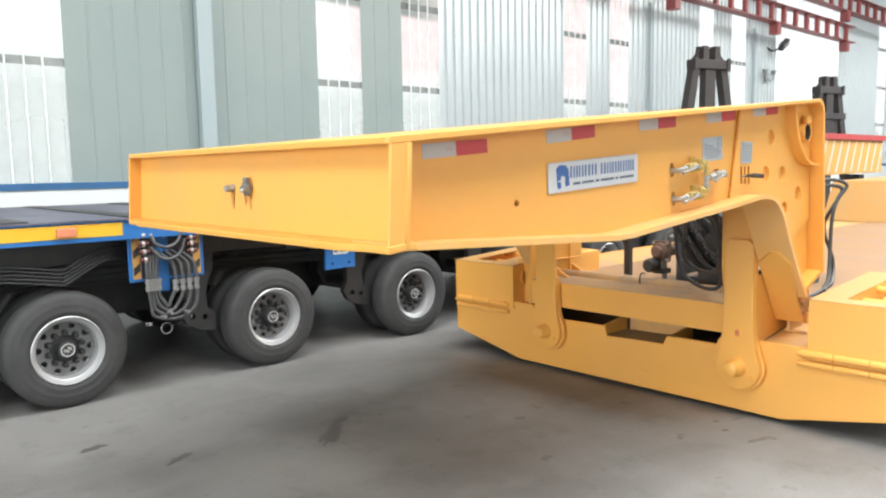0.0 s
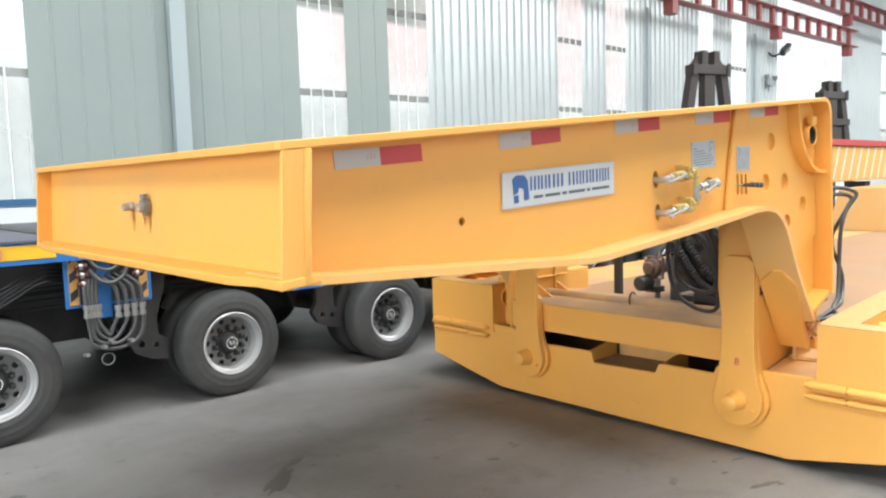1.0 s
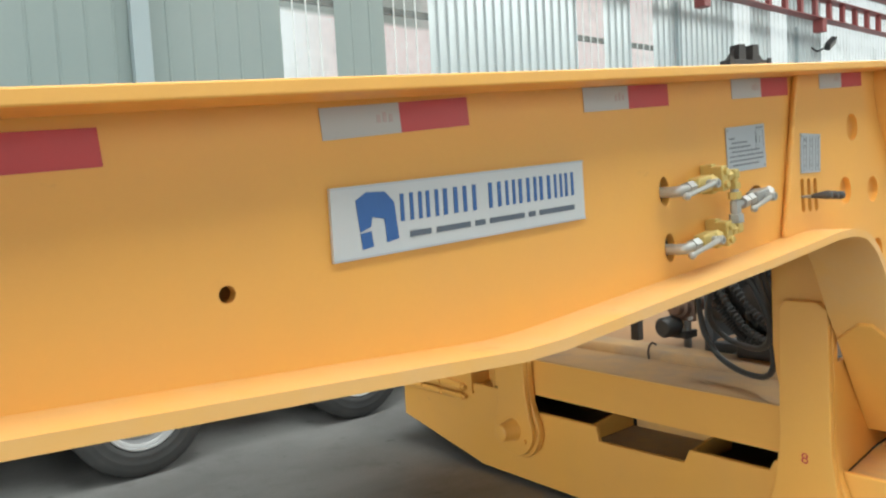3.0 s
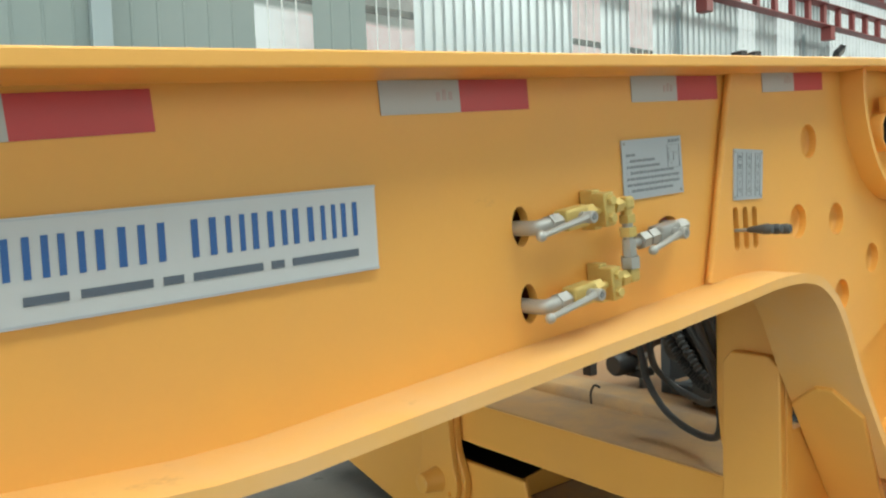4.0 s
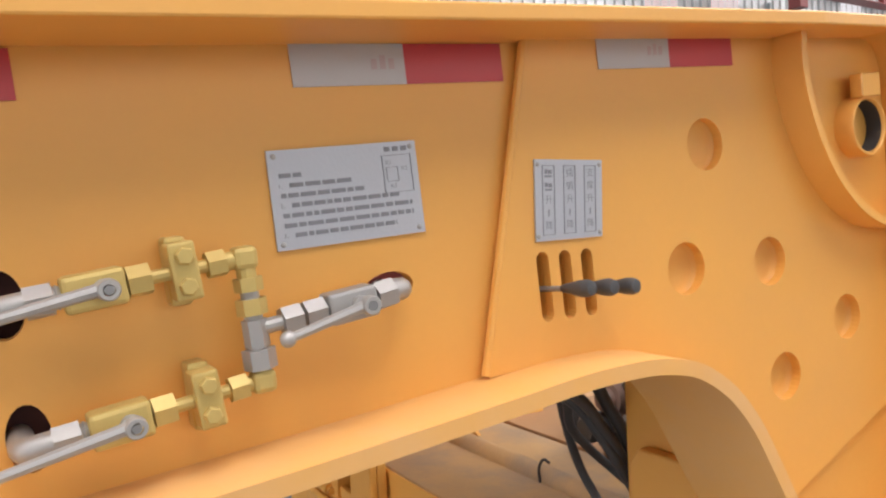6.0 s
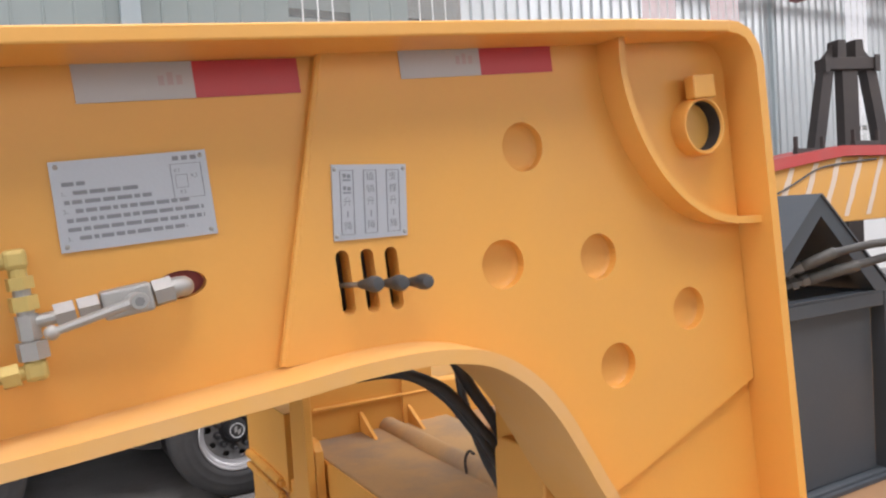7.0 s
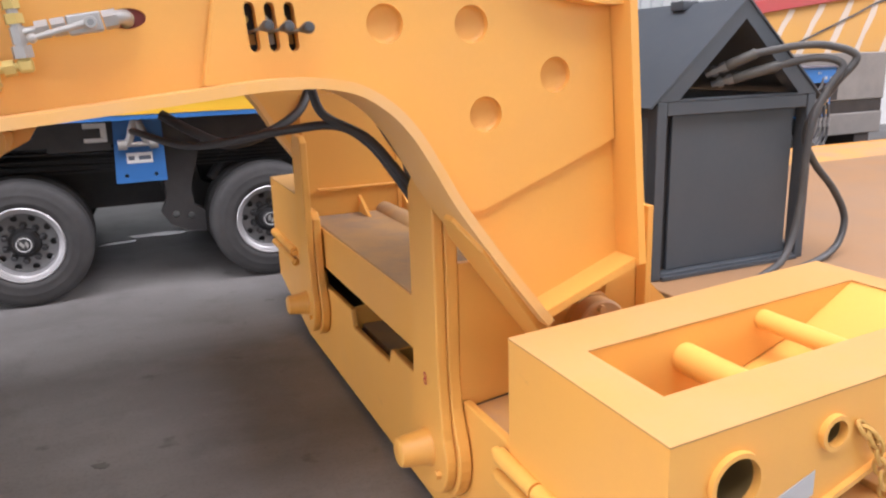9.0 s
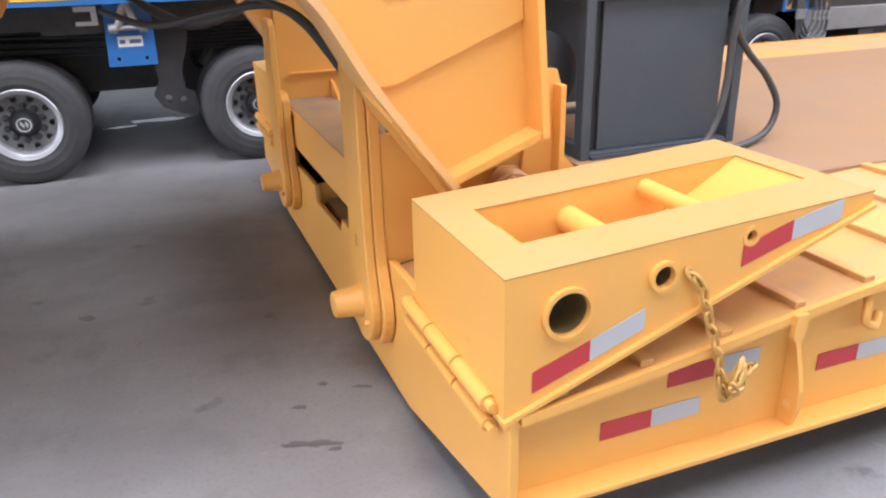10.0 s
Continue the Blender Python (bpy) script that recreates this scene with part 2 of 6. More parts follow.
def sheet_mat():
    """Translucent ribbed plastic sheet."""
    m = bpy.data.materials.new("translucent_sheet")
    m.use_nodes = True
    n, l = m.node_tree.nodes, m.node_tree.links
    p = n["Principled BSDF"]
    p.inputs["Base Color"].default_value = (0.62, 0.64, 0.63, 1)
    p.inputs["Roughness"].default_value = 0.4
    tr = n.new("ShaderNodeBsdfTransparent")
    mx = n.new("ShaderNodeMixShader")
    ns = n.new("ShaderNodeTexNoise")
    ns.inputs["Scale"].default_value, ns.inputs["Detail"].default_value = 2.2, 6
    geo, sep = n.new("ShaderNodeNewGeometry"), n.new("ShaderNodeSeparateXYZ")
    l.new(geo.outputs["Position"], ns.inputs["Vector"])
    l.new(geo.outputs["Position"], sep.inputs[0])
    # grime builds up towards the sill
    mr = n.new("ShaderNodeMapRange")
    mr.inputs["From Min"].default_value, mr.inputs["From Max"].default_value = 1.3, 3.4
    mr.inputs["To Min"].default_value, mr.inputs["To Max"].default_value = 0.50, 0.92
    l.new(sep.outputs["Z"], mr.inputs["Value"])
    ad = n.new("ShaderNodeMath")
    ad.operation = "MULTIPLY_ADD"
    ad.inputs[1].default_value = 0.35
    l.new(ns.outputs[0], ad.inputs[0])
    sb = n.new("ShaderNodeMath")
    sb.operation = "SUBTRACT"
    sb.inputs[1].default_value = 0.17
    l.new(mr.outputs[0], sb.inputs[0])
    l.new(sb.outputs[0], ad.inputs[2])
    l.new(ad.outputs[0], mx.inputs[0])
    l.new(p.outputs[0], mx.inputs[1])
    l.new(tr.outputs[0], mx.inputs[2])
    l.new(mx.outputs[0], n["Material Output"].inputs[0])
    return m




def floor_mat():
    """Power-trowelled concrete: broad pale wear lanes along the trailers, dark oily patches, small spots, fine grain."""
    m = bpy.data.materials.new("stained_concrete")
    m.use_nodes = True
    n, l = m.node_tree.nodes, m.node_tree.links
    p = n["Principled BSDF"]
    geo = n.new("ShaderNodeNewGeometry")

    def tex(scale, detail, stretch=(1, 1, 1), rough=0.55, shift=(0, 0, 0)):
        mp = n.new("ShaderNodeMapping")
        mp.inputs["Scale"].default_value = stretch
        mp.inputs["Location"].default_value = shift
        t = n.new("ShaderNodeTexNoise")
        t.inputs["Scale"].default_value, t.inputs["Detail"].default_value, t.inputs["Roughness"].default_value = scale, detail, rough
        l.new(geo.outputs["Position"], mp.inputs["Vector"])
        l.new(mp.outputs[0], t.inputs["Vector"])
        return t.outputs[0]

    def ramp(value, lo, hi, to=1.0):
        r = n.new("ShaderNodeMapRange")
        r.inputs["From Min"].default_value, r.inputs["From Max"].default_value, r.inputs["To Max"].default_value = lo, hi, to
        l.new(value, r.inputs["Value"])
        return r.outputs[0]

    def over(a, colour, fac):
        mx = n.new("ShaderNodeMix")
        mx.data_type = "RGBA"
        mx.inputs["B"].default_value = (*colour, 1)
        if isinstance(a, tuple):
            mx.inputs["A"].default_value = (*a, 1)
        else:
            l.new(a, mx.inputs["A"])
        l.new(fac, mx.inputs["Factor"])
        return mx.outputs["Result"]
    c = over((0.160, 0.153, 0.150), (0.22, 0.212, 0.207), ramp(tex(0.9, 6, shift=(3.7, 2.2, 0)), 0.35, 0.65))
    c = over(c, (0.235, 0.23, 0.226), ramp(tex(0.9, 5, (0.16, 1.3, 1)), 0.50, 0.66, 0.6))
    c = over(c, (0.09, 0.085, 0.083), ramp(tex(0.55, 7, (0.5, 1, 1), 0.6, (5.3, 9.1, 0)), 0.54, 0.74, 0.35))
    c = over(c, (0.26, 0.255, 0.25), ramp(tex(2.8, 6, (0.7, 1, 1), 0.65), 0.50, 0.70, 0.45))
    c = over(c, (0.105, 0.10, 0.098), ramp(tex(3.7, 6, (1, 0.8, 1), 0.65), 0.54, 0.72, 0.45))
    c = over(c, (0.06, 0.056, 0.055), ramp(tex(5.5, 4), 0.66, 0.74, 0.55))
    c = over(c, (0.30, 0.28, 0.26), ramp(tex(9.0, 3), 0.70, 0.76, 0.35))
    c = over(c, (0.11, 0.105, 0.10), ramp(tex(70, 2), 0.5, 0.75, 0.30))
    l.new(c, p.inputs["Base Color"])
    r = n.new("ShaderNodeMapRange")
    r.inputs["To Min"].default_value, r.inputs["To Max"].default_value = 0.42, 0.75
    l.new(tex(1.3, 5), r.inputs["Value"])
    l.new(r.outputs[0], p.inputs["Roughness"])
    b = n.new("ShaderNodeBump")
    b.inputs["Strength"].default_value, b.inputs["Distance"].default_value = 0.2, 0.004
    l.new(tex(45, 4), b.inputs["Height"])
    l.new(b.outputs[0], p.inputs["Normal"])
    return m


DAY, SHEET, CONC = daylight_mat(), sheet_mat(), floor_mat()
# White strips along the sheet ribs stand in for their lost shading.
SHEET_RIB = mat("white_rib_shading", (0.80, 0.82, 0.81), 0.45, var=0.08)

# ---- mesh helpers ----


def mesh_of(name, bm, material):
    bmesh.ops.recalc_face_normals(bm, faces=bm.faces[:])
    me = bpy.data.meshes.new(name)
    bm.to_mesh(me)
    bm.free()
    me.materials.append(material)
    return me


def part(name, bm, material, parent=None, label="", smooth=False):
    me = mesh_of(name, bm, material)
    if smooth:
        me.shade_smooth()
        me.set_sharp_from_angle(angle=radians(40))
    ob = new(name, me)
    ob.parent = parent
    if label:
        ob["label"] = label
    return ob


def thing(name, loc=(0, 0, 0), label="", category="", group="", kind="", m=None):
    ob = new(name)
    ob.empty_display_size = 0.2
    ob.matrix_world = m if m else Matrix.Translation(loc)
    return tagged(ob, label, category, group, kind)


def box(x0, x1, y0, y1, z0, z1, bevel=0.0, bm=None):
    b = bmesh.new()
    vs = [b.verts.new((x, y, z)) for x in (x0, x1) for y in (y0, y1) for z in (z0, z1)]
    for f in ((0, 1, 3, 2), (4, 6, 7, 5), (0, 4, 5, 1), (2, 3, 7, 6), (0, 2, 6, 4), (1, 5, 7, 3)):
        b.faces.new([vs[i] for i in f])
    if bevel:
        bmesh.ops.bevel(b, geom=b.edges[:], offset=bevel, segments=2, affect="EDGES", profile=0.5)
    return merge(bm, b)


def merge(bm, b):
    if bm is None:
        return b
    me = bpy.data.meshes.new("tmp")
    b.to_mesh(me)
    b.free()
    bm.from_mesh(me)
    bpy.data.meshes.remove(me)
    return bm


AX = {"x": lambda u, v, w: (w, u, v), "y": lambda u, v, w: (u, w, v), "z": lambda u, v, w: (u, v, w)}


def prism(poly, axis, w0, w1, holes=(), bm=None, bevel=0.0):
    """A plate: the outline poly in the plane across axis, from w0 to w1, with holes right through."""
    b = bmesh.new()
    place = AX[axis]
    if not holes:
        f = b.faces.new([b.verts.new(place(u, v, w0)) for u, v in poly])
        faces = [f]
    else:
        edges = []
        for loop in (poly, *holes):
            vs = [b.verts.new(place(u, v, w0)) for u, v in loop]
            edges += [b.edges.new((vs[i], vs[i - 1])) for i in range(len(vs))]
        faces = [g for g in bmesh.ops.triangle_fill(b, use_beauty=True, edges=edges)["geom"] if isinstance(g, bmesh.types.BMFace)]
    ret = bmesh.ops.extrude_face_region(b, geom=faces)
    d = Vector(place(0, 0, w1 - w0))
    bmesh.ops.translate(b, verts=[v for v in ret["geom"] if isinstance(v, bmesh.types.BMVert)], vec=d)
    if bevel:
        bmesh.ops.recalc_face_normals(b, faces=b.faces[:])
        es = [e for e in b.edges if len(e.link_faces) == 2 and e.calc_face_angle(0) > 0.6]
        bmesh.ops.bevel(b, geom=es, offset=bevel, segments=2, affect="EDGES", profile=0.5)
    return merge(bm, b)


def circle(u, v, r, n=24, ru=None):
    return [(u + (ru or r) * math.cos(i * math.tau / n), v + r * math.sin(i * math.tau / n)) for i in range(n)]


def slot_loop(u, v0, v1, r, n=6):
    pts = [(u + r * math.cos(a), v1 - r + r * math.sin(a)) for a in (math.pi * i / n for i in range(n + 1))]
    return pts + [(u + r * math.cos(a), v0 + r + r * math.sin(a)) for a in (math.pi + math.pi * i / n for i in range(n + 1))]


def strip(line, t, axis, w0, w1, bm=None):
    """A bent flat bar: the line, thickened by t to its left, from w0 to w1 along axis."""
    pts = [Vector(p) for p in line]
    off = []
    for i, p in enumerate(pts):
        d0 = (p - pts[i - 1]).normalized() if i else (pts[1] - p).normalized()
        d1 = (pts[i + 1] - p).normalized() if i < len(pts) - 1 else d0
        n = Vector((-(d0 + d1).y, (d0 + d1).x)).normalized()
        off.append(p + n * t / max(0.4, n.dot(Vector((-d0.y, d0.x)))))
    b = bmesh.new()
    place = AX[axis]
    rows = [[b.verts.new(place(q.x, q.y, w)) for q, w in ((p, w0), (p, w1), (o, w1), (o, w0))] for p, o in zip(pts, off)]
    for r, s in zip(rows, rows[1:]):
        for k in range(4):
            b.faces.new((r[k], r[(k + 1) % 4], s[(k + 1) % 4], s[k]))
    b.faces.new(rows[0]), b.faces.new(rows[-1][::-1])
    return merge(bm, b)


def rod(p, q, r0, r1=None, n=16, bm=None, cap=True):
    """A round bar or cone from p to q."""
    return lathe(p, q, [(0, 0.0), (0, r0), (1, r0 if r1 is None else r1), (1, 0.0)] if cap else [(0, r0), (1, r0 if r1 is None else r1)], n, bm, True)


def lathe(p, q, profile, n=24, bm=None, relative=False):
    """Turns a profile of (way along the axis, radius) round the axis from p towards q."""
    p, q = Vector(p), Vector(q)
    d = q - p
    long = d.length
    d.normalize()
    u = d.orthogonal().normalized()
    v = d.cross(u)
    b = bmesh.new()
    rings = []
    for s, r in profile:
        c = p + d * (s * long if relative else s)
        if r < 1e-6:
            rings.append([b.verts.new(c)])
        else:
            rings.append([b.verts.new(c + (u * math.cos(k * math.tau / n) + v * math.sin(k * math.tau / n)) * r) for k in range(n)])
    for a, c in zip(rings, rings[1:]):
        for k in range(n):
            vs = [a[k % len(a)], a[(k + 1) % len(a)], c[(k + 1) % len(c)], c[k % len(c)]]
            vs = list(dict.fromkeys(vs))
            if len(vs) > 2:
                b.faces.new(vs)
    return merge(bm, b)


def hexnut(p, q, r, bm=None):
    return rod(p, q, r, n=6, bm=bm)


def smooth_line(points, steps=8):
    """A Catmull-Rom line through the points."""
    pts = [Vector(p) for p in points]
    pts = [2 * pts[0] - pts[1]] + pts + [2 * pts[-1] - pts[-2]]
    out = []
    for i in range(1, len(pts) - 2):
        a, b, c, d = pts[i - 1:i + 3]
        for k in range(steps):
            t = k / steps
            out.append(0.5 * (2 * b + (c - a) * t + (2 * a - 5 * b + 4 * c - d) * t * t + (3 * b - a - 3 * c + d) * t ** 3))
    return out + [pts[-2]]


def hose(points, r, n=10, steps=8, bm=None, wave=0.0):
    line = smooth_line(points, steps)
    b = bmesh.new()
    rings = []
    u = None
    for i, p in enumerate(line):
        d = (line[min(i + 1, len(line) - 1)] - line[max(i - 1, 0)]).normalized()
        u = d.orthogonal().normalized() if u is None else (u - d * u.dot(d)).normalized()
        v = d.cross(u)
        rr = r * (1 + (wave if i % 2 else -wave))
        rings.append([b.verts.new(p + (u * math.cos(k * math.tau / n) + v * math.sin(k * math.tau / n)) * rr) for k in range(n)])
    for a, c in zip(rings, rings[1:]):
        for k in range(n):
            b.faces.new((a[k], a[(k + 1) % n], c[(k + 1) % n], c[k]))
    b.faces.new(rings[0][::-1]), b.faces.new(rings[-1])
    return merge(bm, b)

# ---- hall ----
WALL_Y = 7.9
ground = part("floor", box(-14, 48, -11, 9.2, -0.3, 0.0), CONC)
tagged(ground, "grey stained concrete workshop floor with tyre marks", "floor", kind="structure")
ceiling = part("ceiling", box(-14, 48, -11, 9.2, 9.0, 9.15), ROOF)
tagged(ceiling, "grey sheet metal workshop roof", "ceiling", kind="structure")
for nm, dims in (("wall_south", (-14, 48, -11.2, -11, 0, 9)), ("wall_west", (-14.2, -14, -11, 9.2, 0, 9)), ("wall_east", (48, 48.2, -11, 9.2, 0, 9))):
    tagged(part(nm, box(*dims), GREY_WALL), "pale grey sheet metal workshop wall", "wall", kind="structure")
tagged(part("backdrop", box(-14, 48, 9.0, 9.05, -0.2, 8.9), DAY), "bright hazy daylight outside the wall strips", "backdrop", kind="structure")

GAPS = [(0.6, 1.42), (4.99, 5.81), (6.64, 7.47), (10.88, 11.65), (12.49, 13.2), (16.3, 17.0), (17.98, 18.78), (20.6, 25.4), (29.0, 30.0), (33.0, 34.0)]
SILL, HEAD = 1.432, 6.4


def ribbed(x0, x1, y, z0, z1, pitch, rib, deep, thick=0.004):
    """A trapezoid-ribbed metal sheet, seen from the hall (ribs stand towards -y)."""
    prof, x = [], x0
    prof.append((x0, y))
    while x + pitch <= x1 + 1e-6:
        prof += [(x + pitch - rib, y), (x + pitch - rib * 0.75, y - deep), (x + pitch - rib * 0.3, y - deep), (x + pitch - 0.001, y)]
        x += pitch
    prof.append((x1, y))
    return strip(prof, thick, "z", z0, z1)


wall = thing("wall_north", (0, 0, 0), "pale grey-green ribbed sheet metal wall with light strips", "wall", kind="structure")
edges = [-14.0] + [v for g in GAPS for v in g] + [48.0]
for a, b in zip(edges[::2], edges[1::2]):
    deep = 0.010 if b < 9 else 0.038
    part("sheet", ribbed(a, b, WALL_Y, SILL, 9.0, 0.3 if b < 9 else 0.2, 0.035 if b < 9 else 0.05, deep), GREY_WALL if b < 9 else ZINC_GLARE_WALL, wall)
for a, b in GAPS:
    part("sheet", ribbed(a, b, WALL_Y, HEAD, 9.0, 0.2, 0.05, 0.022), GREY_WALL if b < 9 else ZINC_GLARE_WALL, wall)
    if a > 20 and a < 21:
        part("sheet", ribbed(a, b, WALL_Y, SILL, 2.6, 0.2, 0.05, 0.022), ZINC_GLARE_WALL, wall)
part("plinth", box(-14, 48, WALL_Y - 0.06, WALL_Y + 0.14, 0, 1.344), WHITE, wall, "white painted low wall")
part("plinth_band", box(-14, 48, WALL_Y - 0.08, WALL_Y + 0.1, 1.348, 1.428), BAND_BLUE, wall, "blue painted band")
for z in (2.86, 4.22, 5.6):
    for xa, xb in ((-14, 20.55), (25.45, 48)):
        part("girt", box(xa, xb, WALL_Y + 0.03, WALL_Y + 0.10, z - 0.045, z + 0.045), GIRT, wall)
for i, (a, b) in enumerate(GAPS):
    w = thing(f"window_{i + 1}", (a, WALL_Y, SILL), "translucent ribbed light strip in the sheet wall", "window", kind="structure")
    z0 = 2.6 if 20 < a < 21 else SILL
    bm = ribbed(a + 0.002, b - 0.002, WALL_Y + 0.012, z0, HEAD, 0.2, 0.035, 0.018, 0.003)
    bmesh.ops.translate(bm, verts=bm.verts[:], vec=(-a, -WALL_Y, -SILL))
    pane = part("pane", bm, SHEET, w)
    pane.visible_shadow = False
    x = 0.2
    while x < b - a - 0.05:
        part("sheet_rib", prism([(x - 0.030, -0.001), (x - 0.024, -0.012), (x - 0.012, -0.012), (x - 0.006, -0.001)], "z", z0 - SILL, HEAD - SILL), SHEET_RIB, w)
        x += 0.2
for x in (-7.0, 3.05, 33.0):
    c = thing("column", (x, WALL_Y - 0.14, 0), "pale blue-grey steel column against the wall", "column", "wall columns", kind="structure")
    part("shaft", box(0, 0.21, 0.0, 0.115, 0, 9.0, bevel=0.006), POST_PAINT, c)
for x in (13.97, 19.15):
    c = thing("wall_post", (x, WALL_Y - 0.13, 0), "slim grey steel wall post below a crane bracket", "post", "wall posts", kind="structure")
    part("shaft", box(-0.025, 0.025, 0.03, 0.1, 0, 5.2, bevel=0.006), POST_PAINT, c)
sconce = thing("wall_lamp", (19.95, WALL_Y - 0.03, 3.96), "small grey wall lamp with two curved arms", "wall lamp")
part("back_plate", box(-0.06, 0.06, -0.03, 0.0, -0.16, 0.1, bevel=0.01), LAMP_GREY, sconce)
for d in (-1, 1):
    part("lamp_arm", hose([(0, -0.03, -0.05), (d * 0.1, -0.1, -0.12), (d * 0.22, -0.12, -0.06), (d * 0.26, -0.12, 0.06)], 0.02, 8, 5), LAMP_GREY, sconce, smooth=True)
    part("lamp_cup", lathe((d * 0.26, -0.12, 0.05), (d * 0.26, -0.12, 0.2), [(0, 0.03), (0.03, 0.06), (0.12, 0.075), (0.12, 0.0)], 12), LAMP_GREY, sconce, smooth=True)

# crane runway along the wall
def runway(name, x0, x1, y, z, h, brackets):
    t = thing(name, (x0, y, z), "red oxide painted crane runway girder with stiffeners", "crane girder", "crane girders", kind="structure")
    part("top_flange", box(0, x1 - x0, -0.14, 0.14, h - 0.02, h), RED_STEEL, t)
    part("bottom_flange", box(0, x1 - x0, -0.14, 0.14, 0, 0.02), RED_STEEL, t)
    x = 0.3
    while x < x1 - x0:
        part("stiffener", box(x, x + 0.13, -0.05, 0.05, 0.02, h - 0.02), RED_STEEL, t)
        x += 0.75
    for bx in brackets:
        bm = box(bx - x0 - 0.11, bx - x0 + 0.11, -0.12, 0.12, -0.30, -0.001, bevel=0.01)
        part("bracket", bm, RED_STEEL, t)


runway("upper_crane_runway", 18.0, 46.0, 7.25, 6.15, 0.5, (24.0, 30.0))
runway("crane_runway", 2.0, 24.6, 7.25, 5.24, 0.5, (7.9, 13.95, 19.1, 24.0))


def floor_patch(name, label, x, y, rx, ry, seed, material, turn=0.0):
    """A thin irregular patch on the concrete."""
    r = random.Random(seed)
    ring = []
    for k in range(28):
        a = k * math.tau / 28
        q = 1 + 0.28 * math.sin(2 * a + seed) + 0.18 * math.sin(5 * a + 2.1 * seed) + r.uniform(-0.12, 0.12)
        u, v = rx * q * math.cos(a), ry * q * math.sin(a)
        ring.append((u * math.cos(turn) - v * math.sin(turn), u * math.sin(turn) + v * math.cos(turn)))
    ob = part(name, prism(ring, "z", 0.0005, 0.0015), material)
    ob.location = (x, y, 0)
    return tagged(ob, label, "floor stain", "floor stains", kind="structure")


for i, (x, y, rx, ry, turn) in enumerate(((2.565, -0.075, 0.072, 0.018, -0.38), (2.79, 0.17, 0.026, 0.010, -0.35), (2.57, 0.13, 0.02, 0.012, 0.0), (2.67, 0.24, 0.016, 0.01, 0.0), (0.93, 1.69, 0.21, 0.04, 0.72), (1.12, 1.86, 0.06, 0.025, 0.2),
                                          (-0.145, 2.45, 0.06, 0.04, 0.0), (0.14, 1.96, 0.07, 0.03, 0.5), (2.625, -0.125, 0.016, 0.011, 0.2), (1.9, 1.1, 0.03, 0.02, 0.0))):
    floor_patch("oil_stain", "small dark oil stain on the concrete floor", x, y, rx, ry, i + 1, OIL, turn)
WET = mat("wet_concrete", (0.10, 0.10, 0.10), 0.14, var=0.15, bump=0.02)
floor_patch("wet_patch", "thin shining wet streak on the concrete floor", 2.32, 5.08, 0.27, 0.06, 4, WET, 0.1)
floor_patch("wet_patch", "thin shining wet streak on the concrete floor", 2.0, 4.9, 0.12, 0.04, 9, WET, 0.3)

# ---- gooseneck: built level, then tilted up towards its rear ----
TILT = radians(4.8)
NECK_Z = 1.617


def nl(x, z):
    """Level place (along, above the top flange) in the neck of a world place in its side plane."""
    return (x * math.cos(TILT) + (z - NECK_Z) * math.sin(TILT), -x * math.sin(TILT) + (z - NECK_Z) * math.cos(TILT))


neck = thing("gooseneck", label="yellow painted steel trailer gooseneck with raised rear", category="trailer gooseneck",
             m=Matrix.Translation((0, 0, NECK_Z)) @ Matrix.Rotation(-TILT, 4, "Y"))
ARCH = smooth_line([(*nl(*p), 0) for p in ((2.27, 1.317), (2.37, 1.328), (2.46, 1.331), (2.52, 1.326), (2.575, 1.311), (2.635, 1.272), (2.685, 1.216), (2.73, 1.143), (2.79, 1.042), (2.9, 0.89), (3.02, 0.735))], 4)
UNDER = [nl(*p) for p in ((-0.018, 1.273), (0.6, 1.243), (1.14, 1.216), (1.24, 1.219), (1.7, 1.262), (2.0, 1.289))] + [(p.x, p.y) for p in ARCH]
REAR_S = nl(3.324, 0.852)[0]
FOOT = nl(3.324, 0.852)
BACK = [FOOT, (FOOT[0], -0.08), (FOOT[0] - 0.01, -0.045), (FOOT[0] - 0.03, -0.018), (FOOT[0] - 0.06, -0.004), (FOOT[0] - 0.09, 0.0)]
FT = 0.022
HALF = 0.085
NEAR = 0.118
YF = 1.91


def inner(line, t):
    pts = [Vector(p) for p in line]
    res = []
    for i, p in enumerate(pts):
        d0 = (p - pts[i - 1]).normalized() if i else (pts[1] - p).normalized()
        d1 = (pts[i + 1] - p).normalized() if i < len(pts) - 1 else d0
        n = Vector((-(d0 + d1).y, (d0 + d1).x)).normalized()
        q = p + n * t / max(0.4, n.dot(Vector((-d0.y, d0.x))))
        res.append((q.x, q.y))
    return res


WEB = [(UNDER[0][0] + 0.052, UNDER[0][1] + FT * 0.5)] + inner(UNDER, FT * 0.5)[1:-1] + [UNDER[-1]] + inner(BACK, FT * 0.5) + [(0.05, -0.011)]
VALVE_HOLES = [nl(1.732, 1.492), nl(1.748, 1.359), nl(2.150, 1.470)]
SLOTS = [nl(x, 1.455) for x in (2.381, 2.421, 2.461)]
hole_loops = [circle(*VALVE_HOLES[0], 0.0345, 20, 0.0205), circle(*VALVE_HOLES[1], 0.0345, 20, 0.0205), circle(VALVE_HOLES[2][0], VALVE_HOLES[2][1] + 0.004, 0.019, 20, 0.034)]
hole_loops.append(circle(*nl(0.658, 1.386), 0.013, 16))
PLUGS = [nl(*p) for p in ((2.717, 1.655), (2.664, 1.459), (2.871, 1.456), (3.093, 1.337), (2.905, 1.252))]
